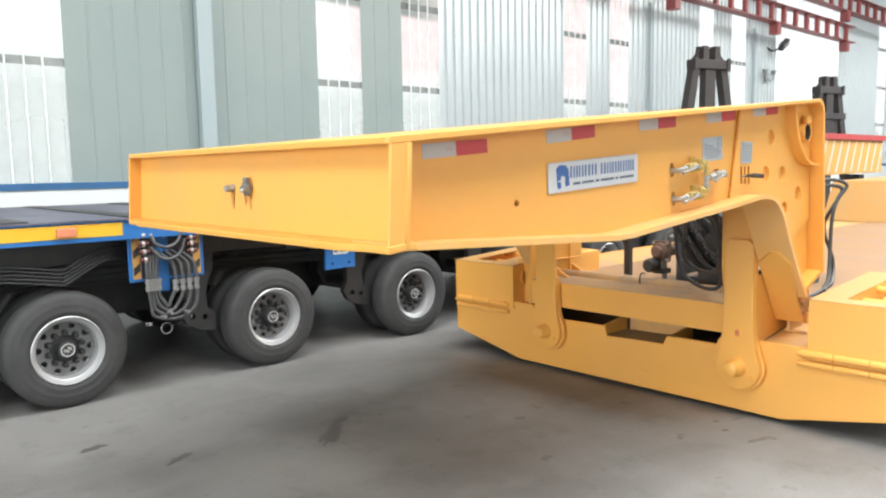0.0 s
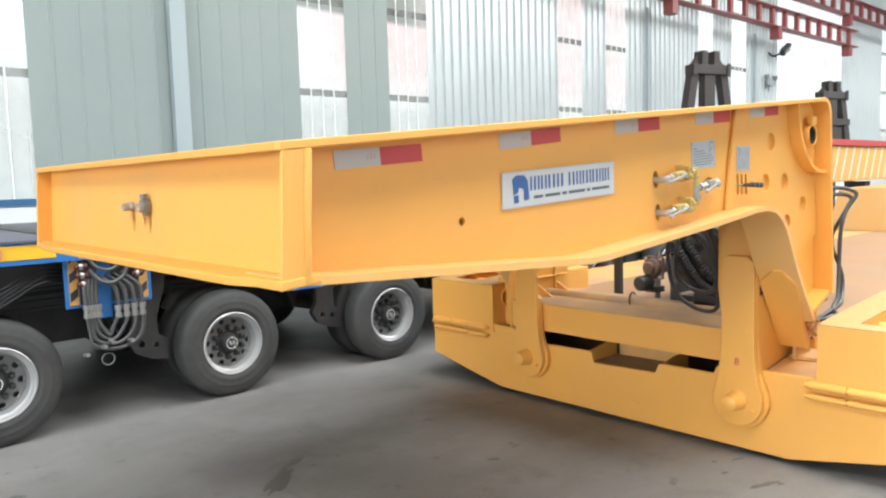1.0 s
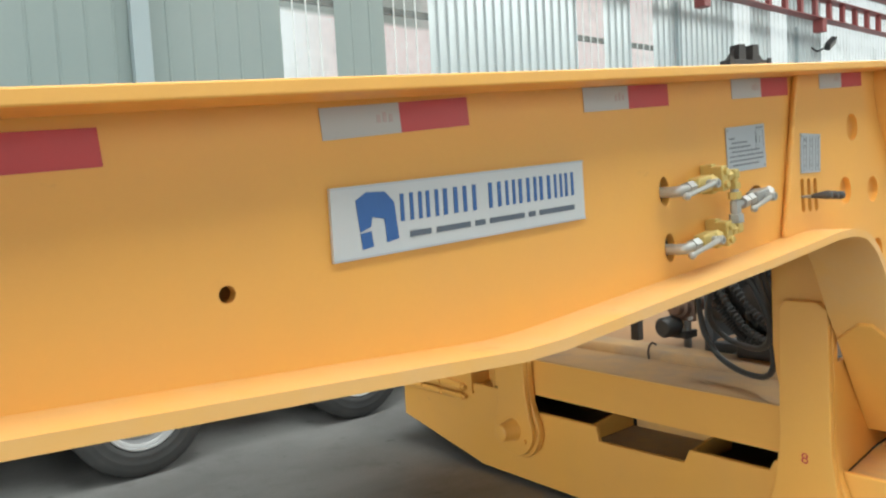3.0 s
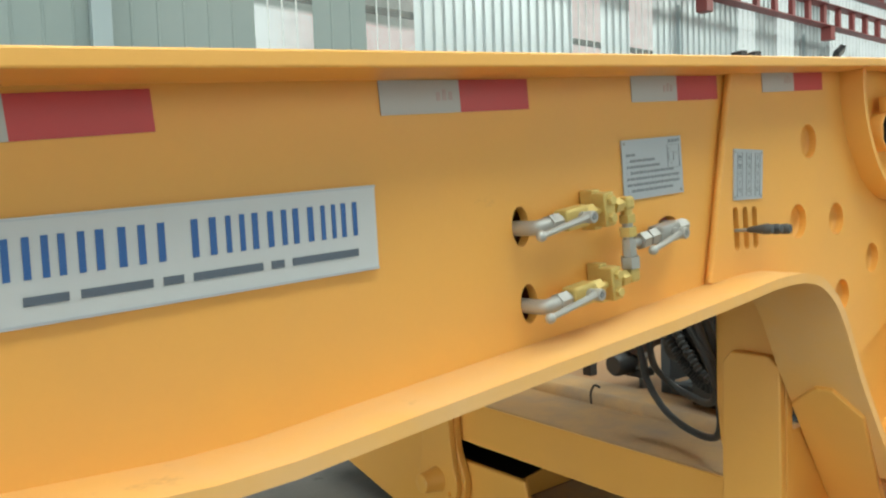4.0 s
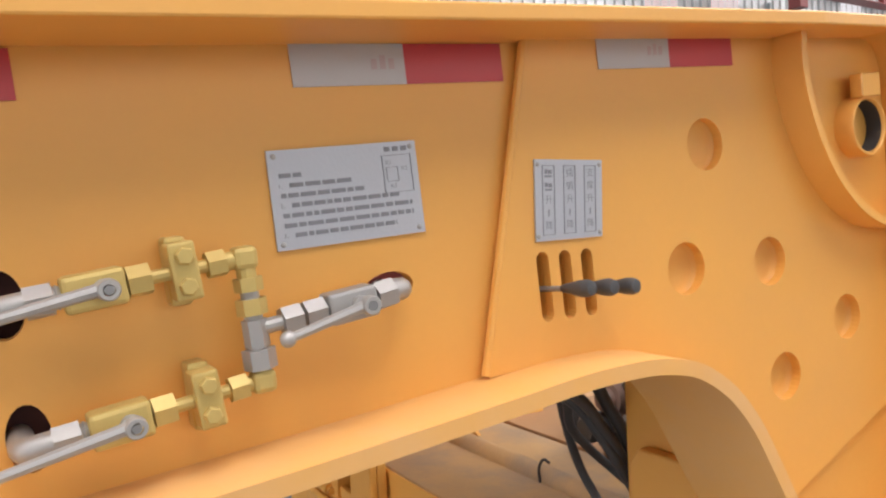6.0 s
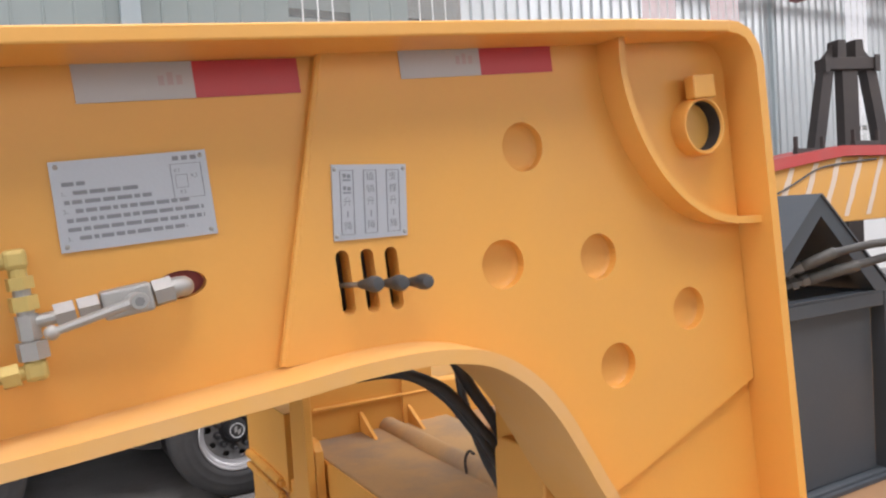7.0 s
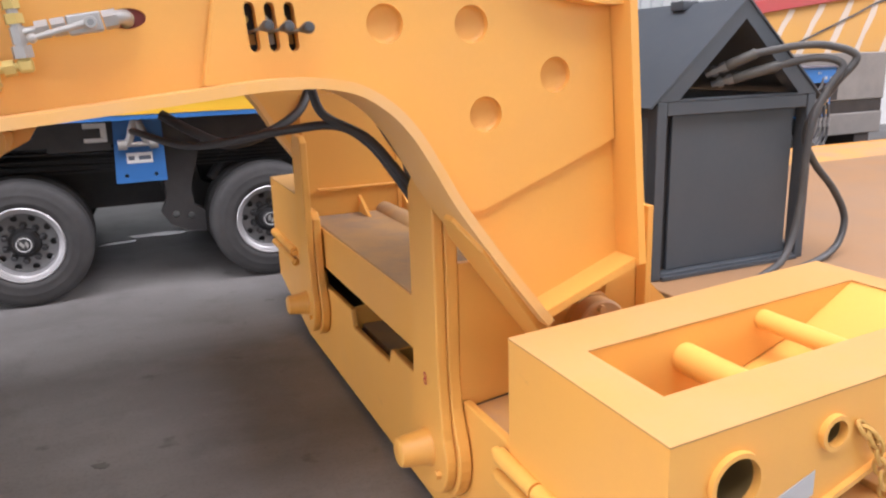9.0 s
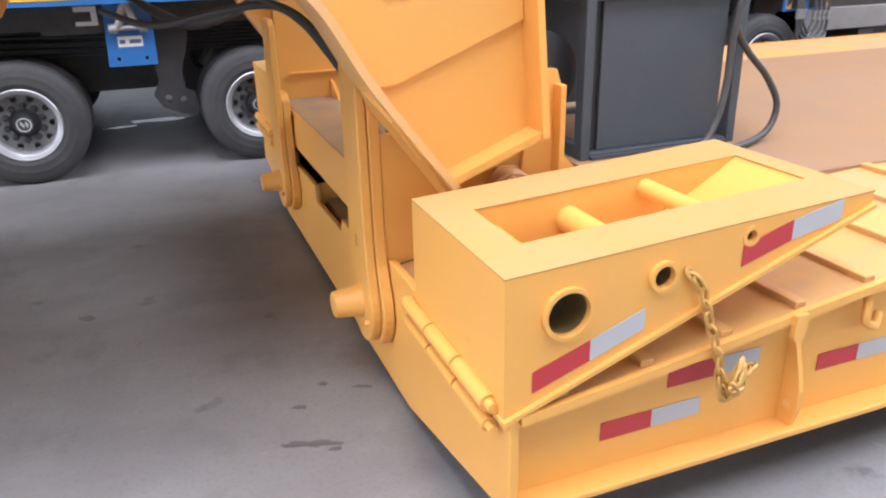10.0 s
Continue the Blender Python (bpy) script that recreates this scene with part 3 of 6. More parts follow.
slot_loops = [slot_loop(u, v - 0.049, v + 0.049, 0.0108) for u, v in SLOTS]
part("side_web", prism(WEB, "y", 0.0, 0.02, hole_loops + slot_loops + [circle(u, v, 0.042, 28) for u, v in PLUGS]), YELLOW, neck)
part("side_web", prism(WEB, "y", YF - 0.02, YF), YELLOW, neck)
for y in (0.01, YF - 0.01):
    part("bottom_flange", strip(UNDER, FT, "y", y - (0.127 if y < 1 else 0.018), y + (0.085 if y < 1 else 0.12)), FLANGE, neck, smooth=True)
    part("rear_flange", strip(BACK, FT, "y", y - (0.107 if y < 1 else 0.017), y + 0.085), YELLOW, neck, smooth=True)
    part("foot_flange", strip([UNDER[-1], (FOOT[0] - 0.001, FOOT[1] - 0.001)], FT, "y", y - (0.094 if y < 1 else 0.016), y + 0.084), YELLOW, neck)
TOP = [(-0.03, -NEAR + 0.02), (-0.024, -NEAR + 0.004), (-0.006, -NEAR - 0.002), (0.10, -NEAR), (2.9, -NEAR), (BACK[-1][0], -0.1), (BACK[-1][0], YF + HALF), (-0.012, YF + HALF), (-0.024, YF + HALF - 0.02)]
part("top_plate", prism(TOP, "z", -FT, -0.0005, bevel=0.003), YELLOW, neck)
part("bottom_plate", strip(UNDER[:6], 0.015, "y", 0.097, YF - 0.107), YELLOW, neck)
FS, FB = UNDER[0]


def front_quad(a, b, h0=FB + 0.015, h1=-FT):
    """A strip of the raked front, a to b behind its edge."""
    return [(a + FS * h0 / FB, h0), (b + FS * h0 / FB, h0), (b + FS * h1 / FB, h1), (a + FS * h1 / FB, h1)]


part("front_plate", prism(front_quad(0.040, 0.055), "y", -NEAR + 0.014, YF + HALF - 0.012), YELLOW, neck)
for y0, y1, e0, e1 in ((-NEAR, -NEAR + 0.014, -NEAR - 0.006, -NEAR + 0.022), (YF + HALF - 0.014, YF + HALF, YF + HALF - 0.02, YF + HALF + 0.009)):
    part("corner_post", prism(front_quad(-0.019, 0.043), "y", y0, y1, bevel=0.003), YELLOW, neck)
    part("corner_edge", prism(front_quad(0.040, 0.061, FB - 0.004, -FT + 0.001), "y", e0, e1, bevel=0.007), YELLOW, neck, smooth=True)
lip = [(FS - 0.022, -NEAR - 0.004), (FS - 0.022, 0.0), (FS - 0.045, 0.12), (FS - 0.045, YF - 0.1), (FS - 0.02, YF), (FS - 0.02, YF + 0.08), (FS + 0.09, YF + 0.08), (FS + 0.09, -NEAR - 0.004)]
part("front_lip", prism(lip, "z", FB - 0.006, FB + 0.018, bevel=0.004), YELLOW, neck)
part("inner_bulkhead", box(2.25, 2.27, 0.03, YF - 0.03, -0.40, -FT), YELLOW, neck)

# doubler plate with round plug holes
rib_t, rib_b = nl(2.367, 1.80), nl(2.283, 1.330)
arch = [p for p in inner(UNDER, FT) if rib_b[0] + 0.02 < p[0]]
arch = [p for p in arch if p[1] > nl(2.90, 1.02)[1]]
DOUBLER = [(rib_b[0], rib_b[1] + 0.012)] + arch + [nl(2.893, 1.023), nl(3.272, 1.172), (REAR_S - FT, -0.09), (REAR_S - FT, -FT), (rib_t[0], -FT)]
part("doubler_plate", prism(DOUBLER, "y", -0.018, -0.001, [circle(u, v, 0.042, 28) for u, v in PLUGS] + [slot_loop(u, v - 0.049, v + 0.049, 0.0108) for u, v in SLOTS]), YELLOW, neck)
for u, v in PLUGS:
    part("plug_weld", lathe((u, 0.012, v), (u, -1, v), [(0.0, 0.0418), (0.013, 0.0418), (0.008, 0.0375), (0.005, 0.031), (0.0045, 0.0)], 28), YELLOW, neck, smooth=True)
part("weld_bead", hose([(rib_b[0] - 0.002, -0.012, rib_b[1] + 0.014), ((rib_b[0] + rib_t[0]) / 2 - 0.002, -0.012, (rib_b[1] + rib_t[1]) / 2), (rib_t[0] - 0.002, -0.012, -FT)], 0.007, 8, 20, wave=0.06), YELLOW, neck)

# curved gusset and the lug above it
g = [nl(*p) for p in ((2.893, 1.845), (2.893, 1.79), (2.905, 1.735), (2.935, 1.665), (2.985, 1.595), (3.05, 1.54), (3.12, 1.508), (3.19, 1.497), (3.258, 1.497))]
part("gusset", strip([(p.x, p.y) for p in smooth_line([(*p, 0) for p in g], 3)], 0.014, "y", -0.075, -0.012), YELLOW, neck, smooth=True)
eu, ev = nl(3.125, 1.69)
part("lug_tube", lathe((eu, 0.0, ev), (eu, -0.1, ev), [(-0.1, 0.0475), (0.048, 0.0475), (0.052, 0.050), (0.052, 0.054), (0.046, 0.057), (0.0, 0.057)], 32), YELLOW, neck, "pin tube", smooth=True)
# Dark lining and end disc carry the hole's shade in their colour.
part("bore", lathe((eu, 0.0, ev), (eu, -0.1, ev), [(-0.095, 0.0467), (0.047, 0.0467)], 32), RUST, neck, "dark bore", smooth=True)
part("tube_end", lathe((eu, 0.1, ev), (eu, 0.2, ev), [(0.0, 0.0), (0.0, 0.0472)], 24), RUST, neck)
part("pin_keeper", box(eu - 0.028, eu + 0.03, -0.06, -0.035, ev + 0.052, ev + 0.096, bevel=0.003), YELLOW, neck)

# reinforcing plate along the lower arch flange and past its foot
d_a, d_b = Vector((nl(2.838, 0.957)[0], 0, nl(2.838, 0.957)[1])), Vector((nl(3.128, 0.566)[0], 0, nl(3.128, 0.566)[1]))
run = (d_b - d_a).length
along = (d_b - d_a).normalized()
out = Vector((along.z, 0, -along.x))
bm = prism([(-0.07, -0.04), (-0.07, 0.005), (0.012, 0.092), (run, 0.108), (run, -0.05), (0.28, -0.068), (0.02, -0.096)], "z", -0.024, 0.001, bevel=0.004)
bmesh.ops.transform(bm, verts=bm.verts[:], matrix=Matrix(((along.x, 0, out.x, d_a.x), (0, 1, 0, 0), (along.z, 0, out.z, d_a.z), (0, 0, 0, 1))))
part("flange_doubler", bm, YELLOW, neck)


def band(u0, u1, v0, v1, y, t=0.0015, skew=0.0):
    return prism([(u0, v0), (u1, v0 + skew), (u1, v1 + skew), (u0, v1)], "y", y - t, y)


def tape(parent, x0, z0, x1, z1, y, split=0.5, h=0.05, local=True):
    """A reflective marker, silver then red; x0, z0 to x1, z1 is its top edge."""
    a, b = (nl(x0, z0), nl(x1, z1)) if local else ((x0, z0), (x1, z1))
    c = (a[0] + (b[0] - a[0]) * split, a[1] + (b[1] - a[1]) * split)
    tp = part("reflector_tape", prism([(a[0], a[1] - h), (c[0], c[1] - h), c, a], "y", y - 0.0012, y), WHITE_TAPE, parent, "silver and red reflective tape")
    for k in range(3):
        w = b[0] - a[0]
        part("print_bar", box(c[0] - 0.075 * w - k * 0.04 * w, c[0] - 0.05 * w - k * 0.04 * w, y - 0.0018, y - 0.0013, c[1] - h * 0.62, c[1] - h * 0.36 + 0.004 * (k % 2)), FADED_RED, tp)
    part("red_half", prism([(c[0], c[1] - h), (b[0], b[1] - h), b, c], "y", y - 0.0012, y), RED_TAPE, tp)
    return tp


for (x0, z0, x1, z1), y in (((0.198, 1.598, 0.501, 1.620), -0.001), ((0.825, 1.654, 1.130, 1.684), -0.001), ((1.451, 1.716, 1.753, 1.740), -0.001),
                            ((2.034, 1.766, 2.333, 1.789), -0.001), ((2.490, 1.811, 2.784, 1.835), -0.019)):
    tape(neck, x0, z0, x1, z1, y)

# maker's sign: a pale board with blue shapes
sa, sb, sc, sd = nl(0.832, 1.413), nl(1.437, 1.447), nl(1.434, 1.567), nl(0.832, 1.530)
sign = part("sign_board", prism([sa, sb, sc, sd], "y", -0.008, -0.001), SIGN, neck, "pale sign board with blue shapes")


def on_sign(u, v):
    a, b = Vector(sa).lerp(Vector(sb), u), Vector(sd).lerp(Vector(sc), u)
    p = a.lerp(b, v)
    return (p.x, p.y)


def sign_block(name, u0, v0, u1, v1, material, parent, label=""):
    return part(name, prism([on_sign(u0, v0), on_sign(u1, v0), on_sign(u1, v1), on_sign(u0, v1)], "y", -0.0095, -0.008), material, parent, label)


bm = prism([on_sign(u, v) for u, v in ((0.085, 0.36), (0.075, 0.8), (0.11, 0.9), (0.17, 0.88), (0.2, 0.72), (0.21, 0.2), (0.17, 0.17), (0.165, 0.5), (0.125, 0.55), (0.12, 0.42))], "y", -0.0095, -0.008)
part("emblem", bm, SIGN_BLUE, sign, "plain blue emblem shape")
part("emblem_leg", prism([on_sign(u, v) for u, v in ((0.09, 0.12), (0.125, 0.14), (0.12, 0.36), (0.085, 0.34))], "y", -0.0095, -0.008), SIGN_BLUE, sign)
u = 0.215
for wd in (0.06, 0.026, 0.06, 0.072, 0.068, -0.03, 0.068, 0.055, 0.064, 0.026, 0.066, 0.05, 0.055):
    wd *= 1.06
    for k in range(0 if wd < 0 else 1 if wd < 0.04 else 2):
        a = u + 0.006 + k * wd * 0.52
        sign_block("name_bar", a, 0.43, a + (0.012 if wd < 0.04 else wd * 0.19), 0.82, SIGN_BLUE, sign)
    u += abs(wd)
u = 0.25
for wd in (0.075, 0.13, 0.04, 0.15, 0.03, 0.17):
    sign_block("contact_bar", u, 0.19, u + wd, 0.275, PRINT, sign)
    u += wd + 0.02
for v0, v1 in ((0.0, 0.03), (0.97, 1.0)):
    sign_block("sign_edge", 0.0, v0, 1.0, v1, ALU, sign)

# instruction plate and lever plate
pa, pb, pc, pd = nl(2.008, 1.527), nl(2.203, 1.541), nl(2.193, 1.657), nl(2.000, 1.642)
plate = part("instruction_plate", prism([pa, pb, pc, pd], "y", -0.004, -0.001), ALU, neck, "pale metal instruction plate with dark print")


def quad_at(q, u, v):
    p = Vector(q[0]).lerp(Vector(q[1]), u).lerp(Vector(q[3]).lerp(Vector(q[2]), u), v)
    return (p.x, p.y)


def plate_bar(q, u0, v0, u1, v1, y, parent):
    part("print_bar", prism([quad_at(q, *p) for p in ((u0, v0), (u1, v0), (u1, v1), (u0, v1))], "y", y - 0.0008, y), SOFT_PRINT, parent)


Q = (pa, pb, pc, pd)
rnd = random.Random(5)
for row, (u0, u1) in enumerate(((0.06, 0.2), (0.12, 0.52), (0.06, 0.6), (0.12, 0.84), (0.06, 0.93), (0.06, 0.93), (0.12, 0.8))):
    v = 0.72 - row * 0.1
    u = u0
    while u < u1:
        w = rnd.uniform(0.03, 0.1)
        plate_bar(Q, u, v, min(u + w, u1), v + 0.045, -0.004, plate)
        u += w + 0.014
for u, v in ((0.77, 0.9), (0.83, 0.9), (0.89, 0.9)):
    plate_bar(Q, u, v, u + 0.04, v + 0.05, -0.004, plate)
for u0, v0, u1, v1 in ((0.745, 0.46, 0.75, 0.86), (0.745, 0.855, 0.95, 0.86), (0.95, 0.46, 0.955, 0.86), (0.745, 0.46, 0.95, 0.465), (0.77, 0.58, 0.773, 0.73), (0.85, 0.58, 0.853, 0.73), (0.77, 0.73, 0.853, 0.735), (0.77, 0.58, 0.853, 0.585)):
    plate_bar(Q, u0, v0, u1, v1, -0.004, plate)
card_q = (nl(2.366, 1.518), nl(2.487, 1.520), nl(2.491, 1.630), nl(2.369, 1.631))
card = part("lever_plate", prism(card_q, "y", -0.0215, -0.0185), ALU, neck, "pale metal lever plate with columns of print")


def writing(q, text, u, v, size, y, parent):
    """Print on a plate: its middle at u, v of the plate's face."""
    cu = bpy.data.curves.new("print", "FONT")
    cu.body, cu.size, cu.align_x, cu.align_y = text, size, "CENTER", "CENTER"
    tmp_ob = new("tmp", cu)
    bpy.context.view_layer.update()
    tm = bpy.data.meshes.new_from_object(tmp_ob)
    bpy.data.objects.remove(tmp_ob)
    base = quad_at(q, u, v)
    slope = Vector(q[1]) - Vector(q[0])
    slope.normalize()
    for vert in tm.vertices:
        px, py = vert.co.x, vert.co.y
        vert.co = (base[0] + slope.x * px - slope.y * py, y - 0.0006, base[1] + slope.y * px + slope.x * py)
    tm.materials.append(SOFT_PRINT)
    ob = new("printed_text", tm)
    ob.parent = parent
    return ob


for c, word in enumerate(("", "插销", "支撑")):
    u = 0.19 + c * 0.31
    if word:
        writing(card_q, word[0], u, 0.83, 0.0135, -0.0215, card)
        writing(card_q, word[1], u, 0.665, 0.0135, -0.0215, card)
    else:
        for v in (0.83, 0.665):
            plate_bar(card_q, u - 0.05, v - 0.05, u + 0.05, v - 0.025, -0.0215, card)
            plate_bar(card_q, u - 0.05, v - 0.005, u - 0.01, v + 0.05, -0.0215, card)
            plate_bar(card_q, u + 0.005, v - 0.01, u + 0.05, v + 0.04, -0.0215, card)
    writing(card_q, "升", u, 0.50, 0.0135, -0.0215, card)
    plate_bar(card_q, u - 0.006, 0.30, u + 0.006, 0.38, -0.0215, card)
    writing(card_q, "降", u, 0.18, 0.0135, -0.0215, card)
    for du in (-0.085, 0.085):
        plate_bar(card_q, u + du - 0.004, 0.07, u + du + 0.004, 0.93, -0.0215, card)
    for v in (0.07, 0.92):
        plate_bar(card_q, u - 0.081, v, u + 0.081, v + 0.007, -0.0215, card)
for word, u, v in (("1、", 0.075, 0.635), ("2、", 0.075, 0.44), ("3、", 0.075, 0.14), ("K1", 0.79, 0.78), ("K2", 0.90, 0.71), ("K3", 0.81, 0.53)):
    writing(Q, word, u, v, 0.0075, -0.004, plate)
for q, y, par in ((Q, -0.004, plate), (card_q, -0.0215, card)):
    for u, v in ((0.04, 0.06), (0.96, 0.06), (0.96, 0.94), (0.04, 0.94)):
        p = quad_at(q, u, v)
        part("rivet", lathe((p[0], y, p[1]), (p[0], y - 1, p[1]), [(0, 0.0035), (0.001, 0.003), (0.002, 0.0)], 8), STEEL, par)

# Maroon backing sheet, added so the valve holes stay dark.
part("hole_backing", box(VALVE_HOLES[0][0] - 0.06, VALVE_HOLES[0][0] + 0.06, 0.05, 0.07, VALVE_HOLES[1][1] - 0.06, VALVE_HOLES[0][1] + 0.06), MAROON, neck, "dark maroon backing sheet added behind the valve holes")
# Black box added behind the lever slots so they look dark inside.
part("slot_backing", box(SLOTS[0][0] - 0.05, SLOTS[2][0] + 0.05, 0.05, 0.2, SLOTS[0][1] - 0.08, SLOTS[0][1] + 0.08), BLACK, neck, "black box added behind the slots to keep them dark")

for i, (u, v) in enumerate(SLOTS):
    part("spool_end", rod((u - 0.004, 0.03, v + 0.018), (u - 0.004, 0.05, v + 0.018), 0.008, n=10), (BRASS, WHITE, YELLOW)[i], neck)
    part("spool_plate", box(u - 0.014, u + 0.012, 0.04, 0.05, v - 0.034, v - 0.012), (YELLOW, WHITE, YELLOW_DUSTY)[i], neck)
# three control levers in the slots
for i, (u, v) in enumerate(SLOTS):
    z = v - 0.004 - 0.002 * i
    lever = part("control_lever", rod((u, 0.05, z - 0.004), (u + 0.016, -0.04, z), 0.004, n=10), STEEL, neck, "steel lever with a black grip")
    part("grip", lathe((u + 0.015, -0.036, z), (u + 0.026, -0.125, z + 0.003), [(0, 0.0), (0, 0.005), (0.004, 0.0065), (0.016, 0.008), (0.036, 0.0118), (0.046, 0.0122), (0.054, 0.0095), (0.057, 0.0)], 16), GRIP, lever, smooth=True)


def ball_valve(u0, v0, length, slope, body_mat, lever_mat, elbow=True):
    """A ball valve with its nuts and lever, from the hole at u0, v0 on to the rear."""
    y = -0.045

    def at(s, dy=0.0, dz=0.0):
        return (u0 + s, y + dy, v0 + s * slope + dz)
    body = part("ball_valve", hexnut(at(0.019), at(0.043), 0.0165), STEEL, neck, "zinc plated ball valve with a lever")
    bm = hose([(u0 - 0.008, 0.03, v0 - 0.002), (u0 - 0.007, -0.02, v0 - 0.002), (u0 - 0.003, y + 0.004, v0 - 0.001), at(0.008), at(0.022)], 0.0128, 12, 6)
    part("elbow", bm, STEEL, body, smooth=True)
    part("thread", lathe(at(0.041), at(0.053), [(0, 0.011), (0.002, 0.0125), (0.004, 0.011), (0.006, 0.0125), (0.008, 0.011), (0.012, 0.011)], 14), STEEL, body, smooth=True)
    b2 = box(0, 0.058, -0.016, 0.016, -0.0185, 0.0185, bevel=0.005)
    bmesh.ops.rotate(b2, verts=b2.verts[:], matrix=Matrix.Rotation(-math.atan(slope), 3, "Y"))
    bmesh.ops.translate(b2, verts=b2.verts[:], vec=at(0.05))
    part("valve_block", b2, body_mat, body)
    part("nut", hexnut(at(0.109), at(0.131), 0.0165), body_mat, body)
    part("stem", lathe(at(0.086, -0.014), at(0.086, -0.05), [(0, 0.010), (0.010, 0.010), (0.012, 0.006), (0.018, 0.006), (0.018, 0.0)], 16), STEEL, body, smooth=True)
    end = Vector(at(-0.034, -0.034, -0.008))
    lv = rod(at(0.088, -0.034, 0.002), end, 0.0068, 0.0052, 8)
    bmesh.ops.create_uvsphere(lv, u_segments=12, v_segments=8, radius=0.009, matrix=Matrix.Translation(end))
    lever = part("lever", lv, lever_mat, body, smooth=True)
    part("lever_nut", lathe(at(0.088, -0.029), at(0.088, -1), [(0, 0.0108), (0.011, 0.0108), (0.013, 0.0095), (0.013, 0.006), (0.011, 0.006)], 18), STEEL, lever, smooth=True)
    part("spindle", hexnut(at(0.088, -0.034), at(0.088, -0.0425), 0.005), FITTING, lever)
    return body, at


sl = 0.06
v1, at1 = ball_valve(*VALVE_HOLES[0], 0.12, sl, BRASS, STEEL)
v2, at2 = ball_valve(*VALVE_HOLES[1], 0.12, sl, BRASS, STEEL)
for v, at in ((v1, at1), (v2, at2)):
    part("pipe", rod(at(0.128), at(0.195), 0.0072, n=12), BRASS, v)
    clamp = box(-0.0135, 0.0135, -0.016, 0.018, -0.030, 0.030, bevel=0.003)
    bmesh.ops.rotate(clamp, verts=clamp.verts[:], matrix=Matrix.Rotation(-sl, 3, "Y"))
    bmesh.ops.translate(clamp, verts=clamp.verts[:], vec=at(0.163))
    cl = part("pipe_clamp", clamp, BRASS, neck, "yellow zinc pipe clamp with two bolts")
    part("clamp_foot", box(at(0.150)[0], at(0.172)[0], -0.034, -0.001, at(0.157)[2] - 0.036, at(0.157)[2] + 0.036, bevel=0.004), BRASS, cl)
    for dz in (-0.0155, 0.0155):
        part("bolt", lathe(at(0.163, -0.016, dz), at(0.163, -1, dz), [(0, 0.0095), (0.007, 0.0095), (0.0085, 0.008), (0.0085, 0.0)], 6), BRASS, cl)
    part("nut", hexnut(at(0.187), at(0.206), 0.0145), BRASS, v)
# riser between the two, with a tee to the third valve
top, low = Vector(at1(0.227)), Vector(at2(0.224))
riser = part("riser_pipe", rod(at1(0.204), top + Vector((0.004, 0, 0)), 0.010, n=12), BRASS, neck, "yellow zinc riser pipe with union nuts", smooth=True)
for name, c, sgn in (("upper_elbow", top, -1), ("lower_elbow", low, 1)):
    b2 = box(-0.0135, 0.0125, -0.0125, 0.0125, -0.0125, 0.0125, bevel=0.006)
    rod((0, 0, 0), (0, 0, sgn * 0.026), 0.0105, n=12, bm=b2)
    bmesh.ops.translate(b2, verts=b2.verts[:], vec=c)
    part(name, b2, BRASS, riser)
part("lower_stub", rod(at2(0.204), low, 0.0085, n=12), BRASS, riser, smooth=True)
part("riser", rod(top.lerp(low, 0.1), low.lerp(top, 0.1), 0.010, n=14), STEEL, riser)
for f0, f1, r, m_ in ((0.16, 0.27, 0.0155, BRASS), (0.33, 0.46, 0.0165, BRASS), (0.5, 0.72, 0.0135, STEEL), (0.74, 0.9, 0.018, STEEL)):
    part("union_nut", hexnut(top.lerp(low, f0), top.lerp(low, f1), r), m_, riser)
mid = top.lerp(low, 0.58)
third = VALVE_HOLES[2]
v3 = part("ball_valve", hexnut(mid + Vector((0.03, 0, 0.002)), mid + Vector((0.052, 0, 0.004)), 0.0165), STEEL, neck, "zinc plated ball valve with a lever")
part("tee_stub", rod(mid, mid + Vector((0.03, 0, 0.002)), 0.0085, n=12), STEEL, v3)
part("nut", hexnut(mid + Vector((0.056, 0, 0.004)), mid + Vector((0.08, 0, 0.006)), 0.0165), STEEL, v3)
b2 = box(0.082, 0.142, -0.017, 0.017, -0.018, 0.018, bevel=0.004)
bmesh.ops.rotate(b2, verts=b2.verts[:], matrix=Matrix.Rotation(-0.06, 3, "Y"))
bmesh.ops.translate(b2, verts=b2.verts[:], vec=mid)
part("valve_block", b2, STEEL, v3)
part("nut", hexnut(mid + Vector((0.144, 0, 0.009)), mid + Vector((0.168, 0, 0.012)), 0.018), STEEL, v3)
part("elbow", hose([mid + Vector((0.16, 0, 0.011)), mid + Vector((0.178, 0.003, 0.013)), (third[0] - 0.002, -0.028, third[1] + 0.003), (third[0] - 0.002, 0.03, third[1])], 0.0135, 12, 6), STEEL, v3, smooth=True)
part("stem", lathe(mid + Vector((0.118, -0.014, 0.005)), mid + Vector((0.118, -0.05, 0.005)), [(0, 0.012), (0.01, 0.012), (0.012, 0.006), (0.02, 0.006), (0.02, 0.0)], 16), STEEL, v3, smooth=True)
lv = rod(mid + Vector((0.126, -0.032, 0.008)), mid + Vector((0.023, -0.036, -0.012)), 0.0068, 0.005, 8)
bmesh.ops.create_uvsphere(lv, u_segments=12, v_segments=8, radius=0.009, matrix=Matrix.Translation(mid + Vector((0.023, -0.036, -0.012))))
lv3 = part("lever", lv, STEEL, v3, smooth=True)
part("lever_nut", lathe(mid + Vector((0.122, -0.029, 0.006)), mid + Vector((0.122, -1, 0.006)), [(0, 0.0112), (0.011, 0.0112), (0.013, 0.0098), (0.013, 0.006), (0.011, 0.006)], 18), STEEL, lv3, smooth=True)
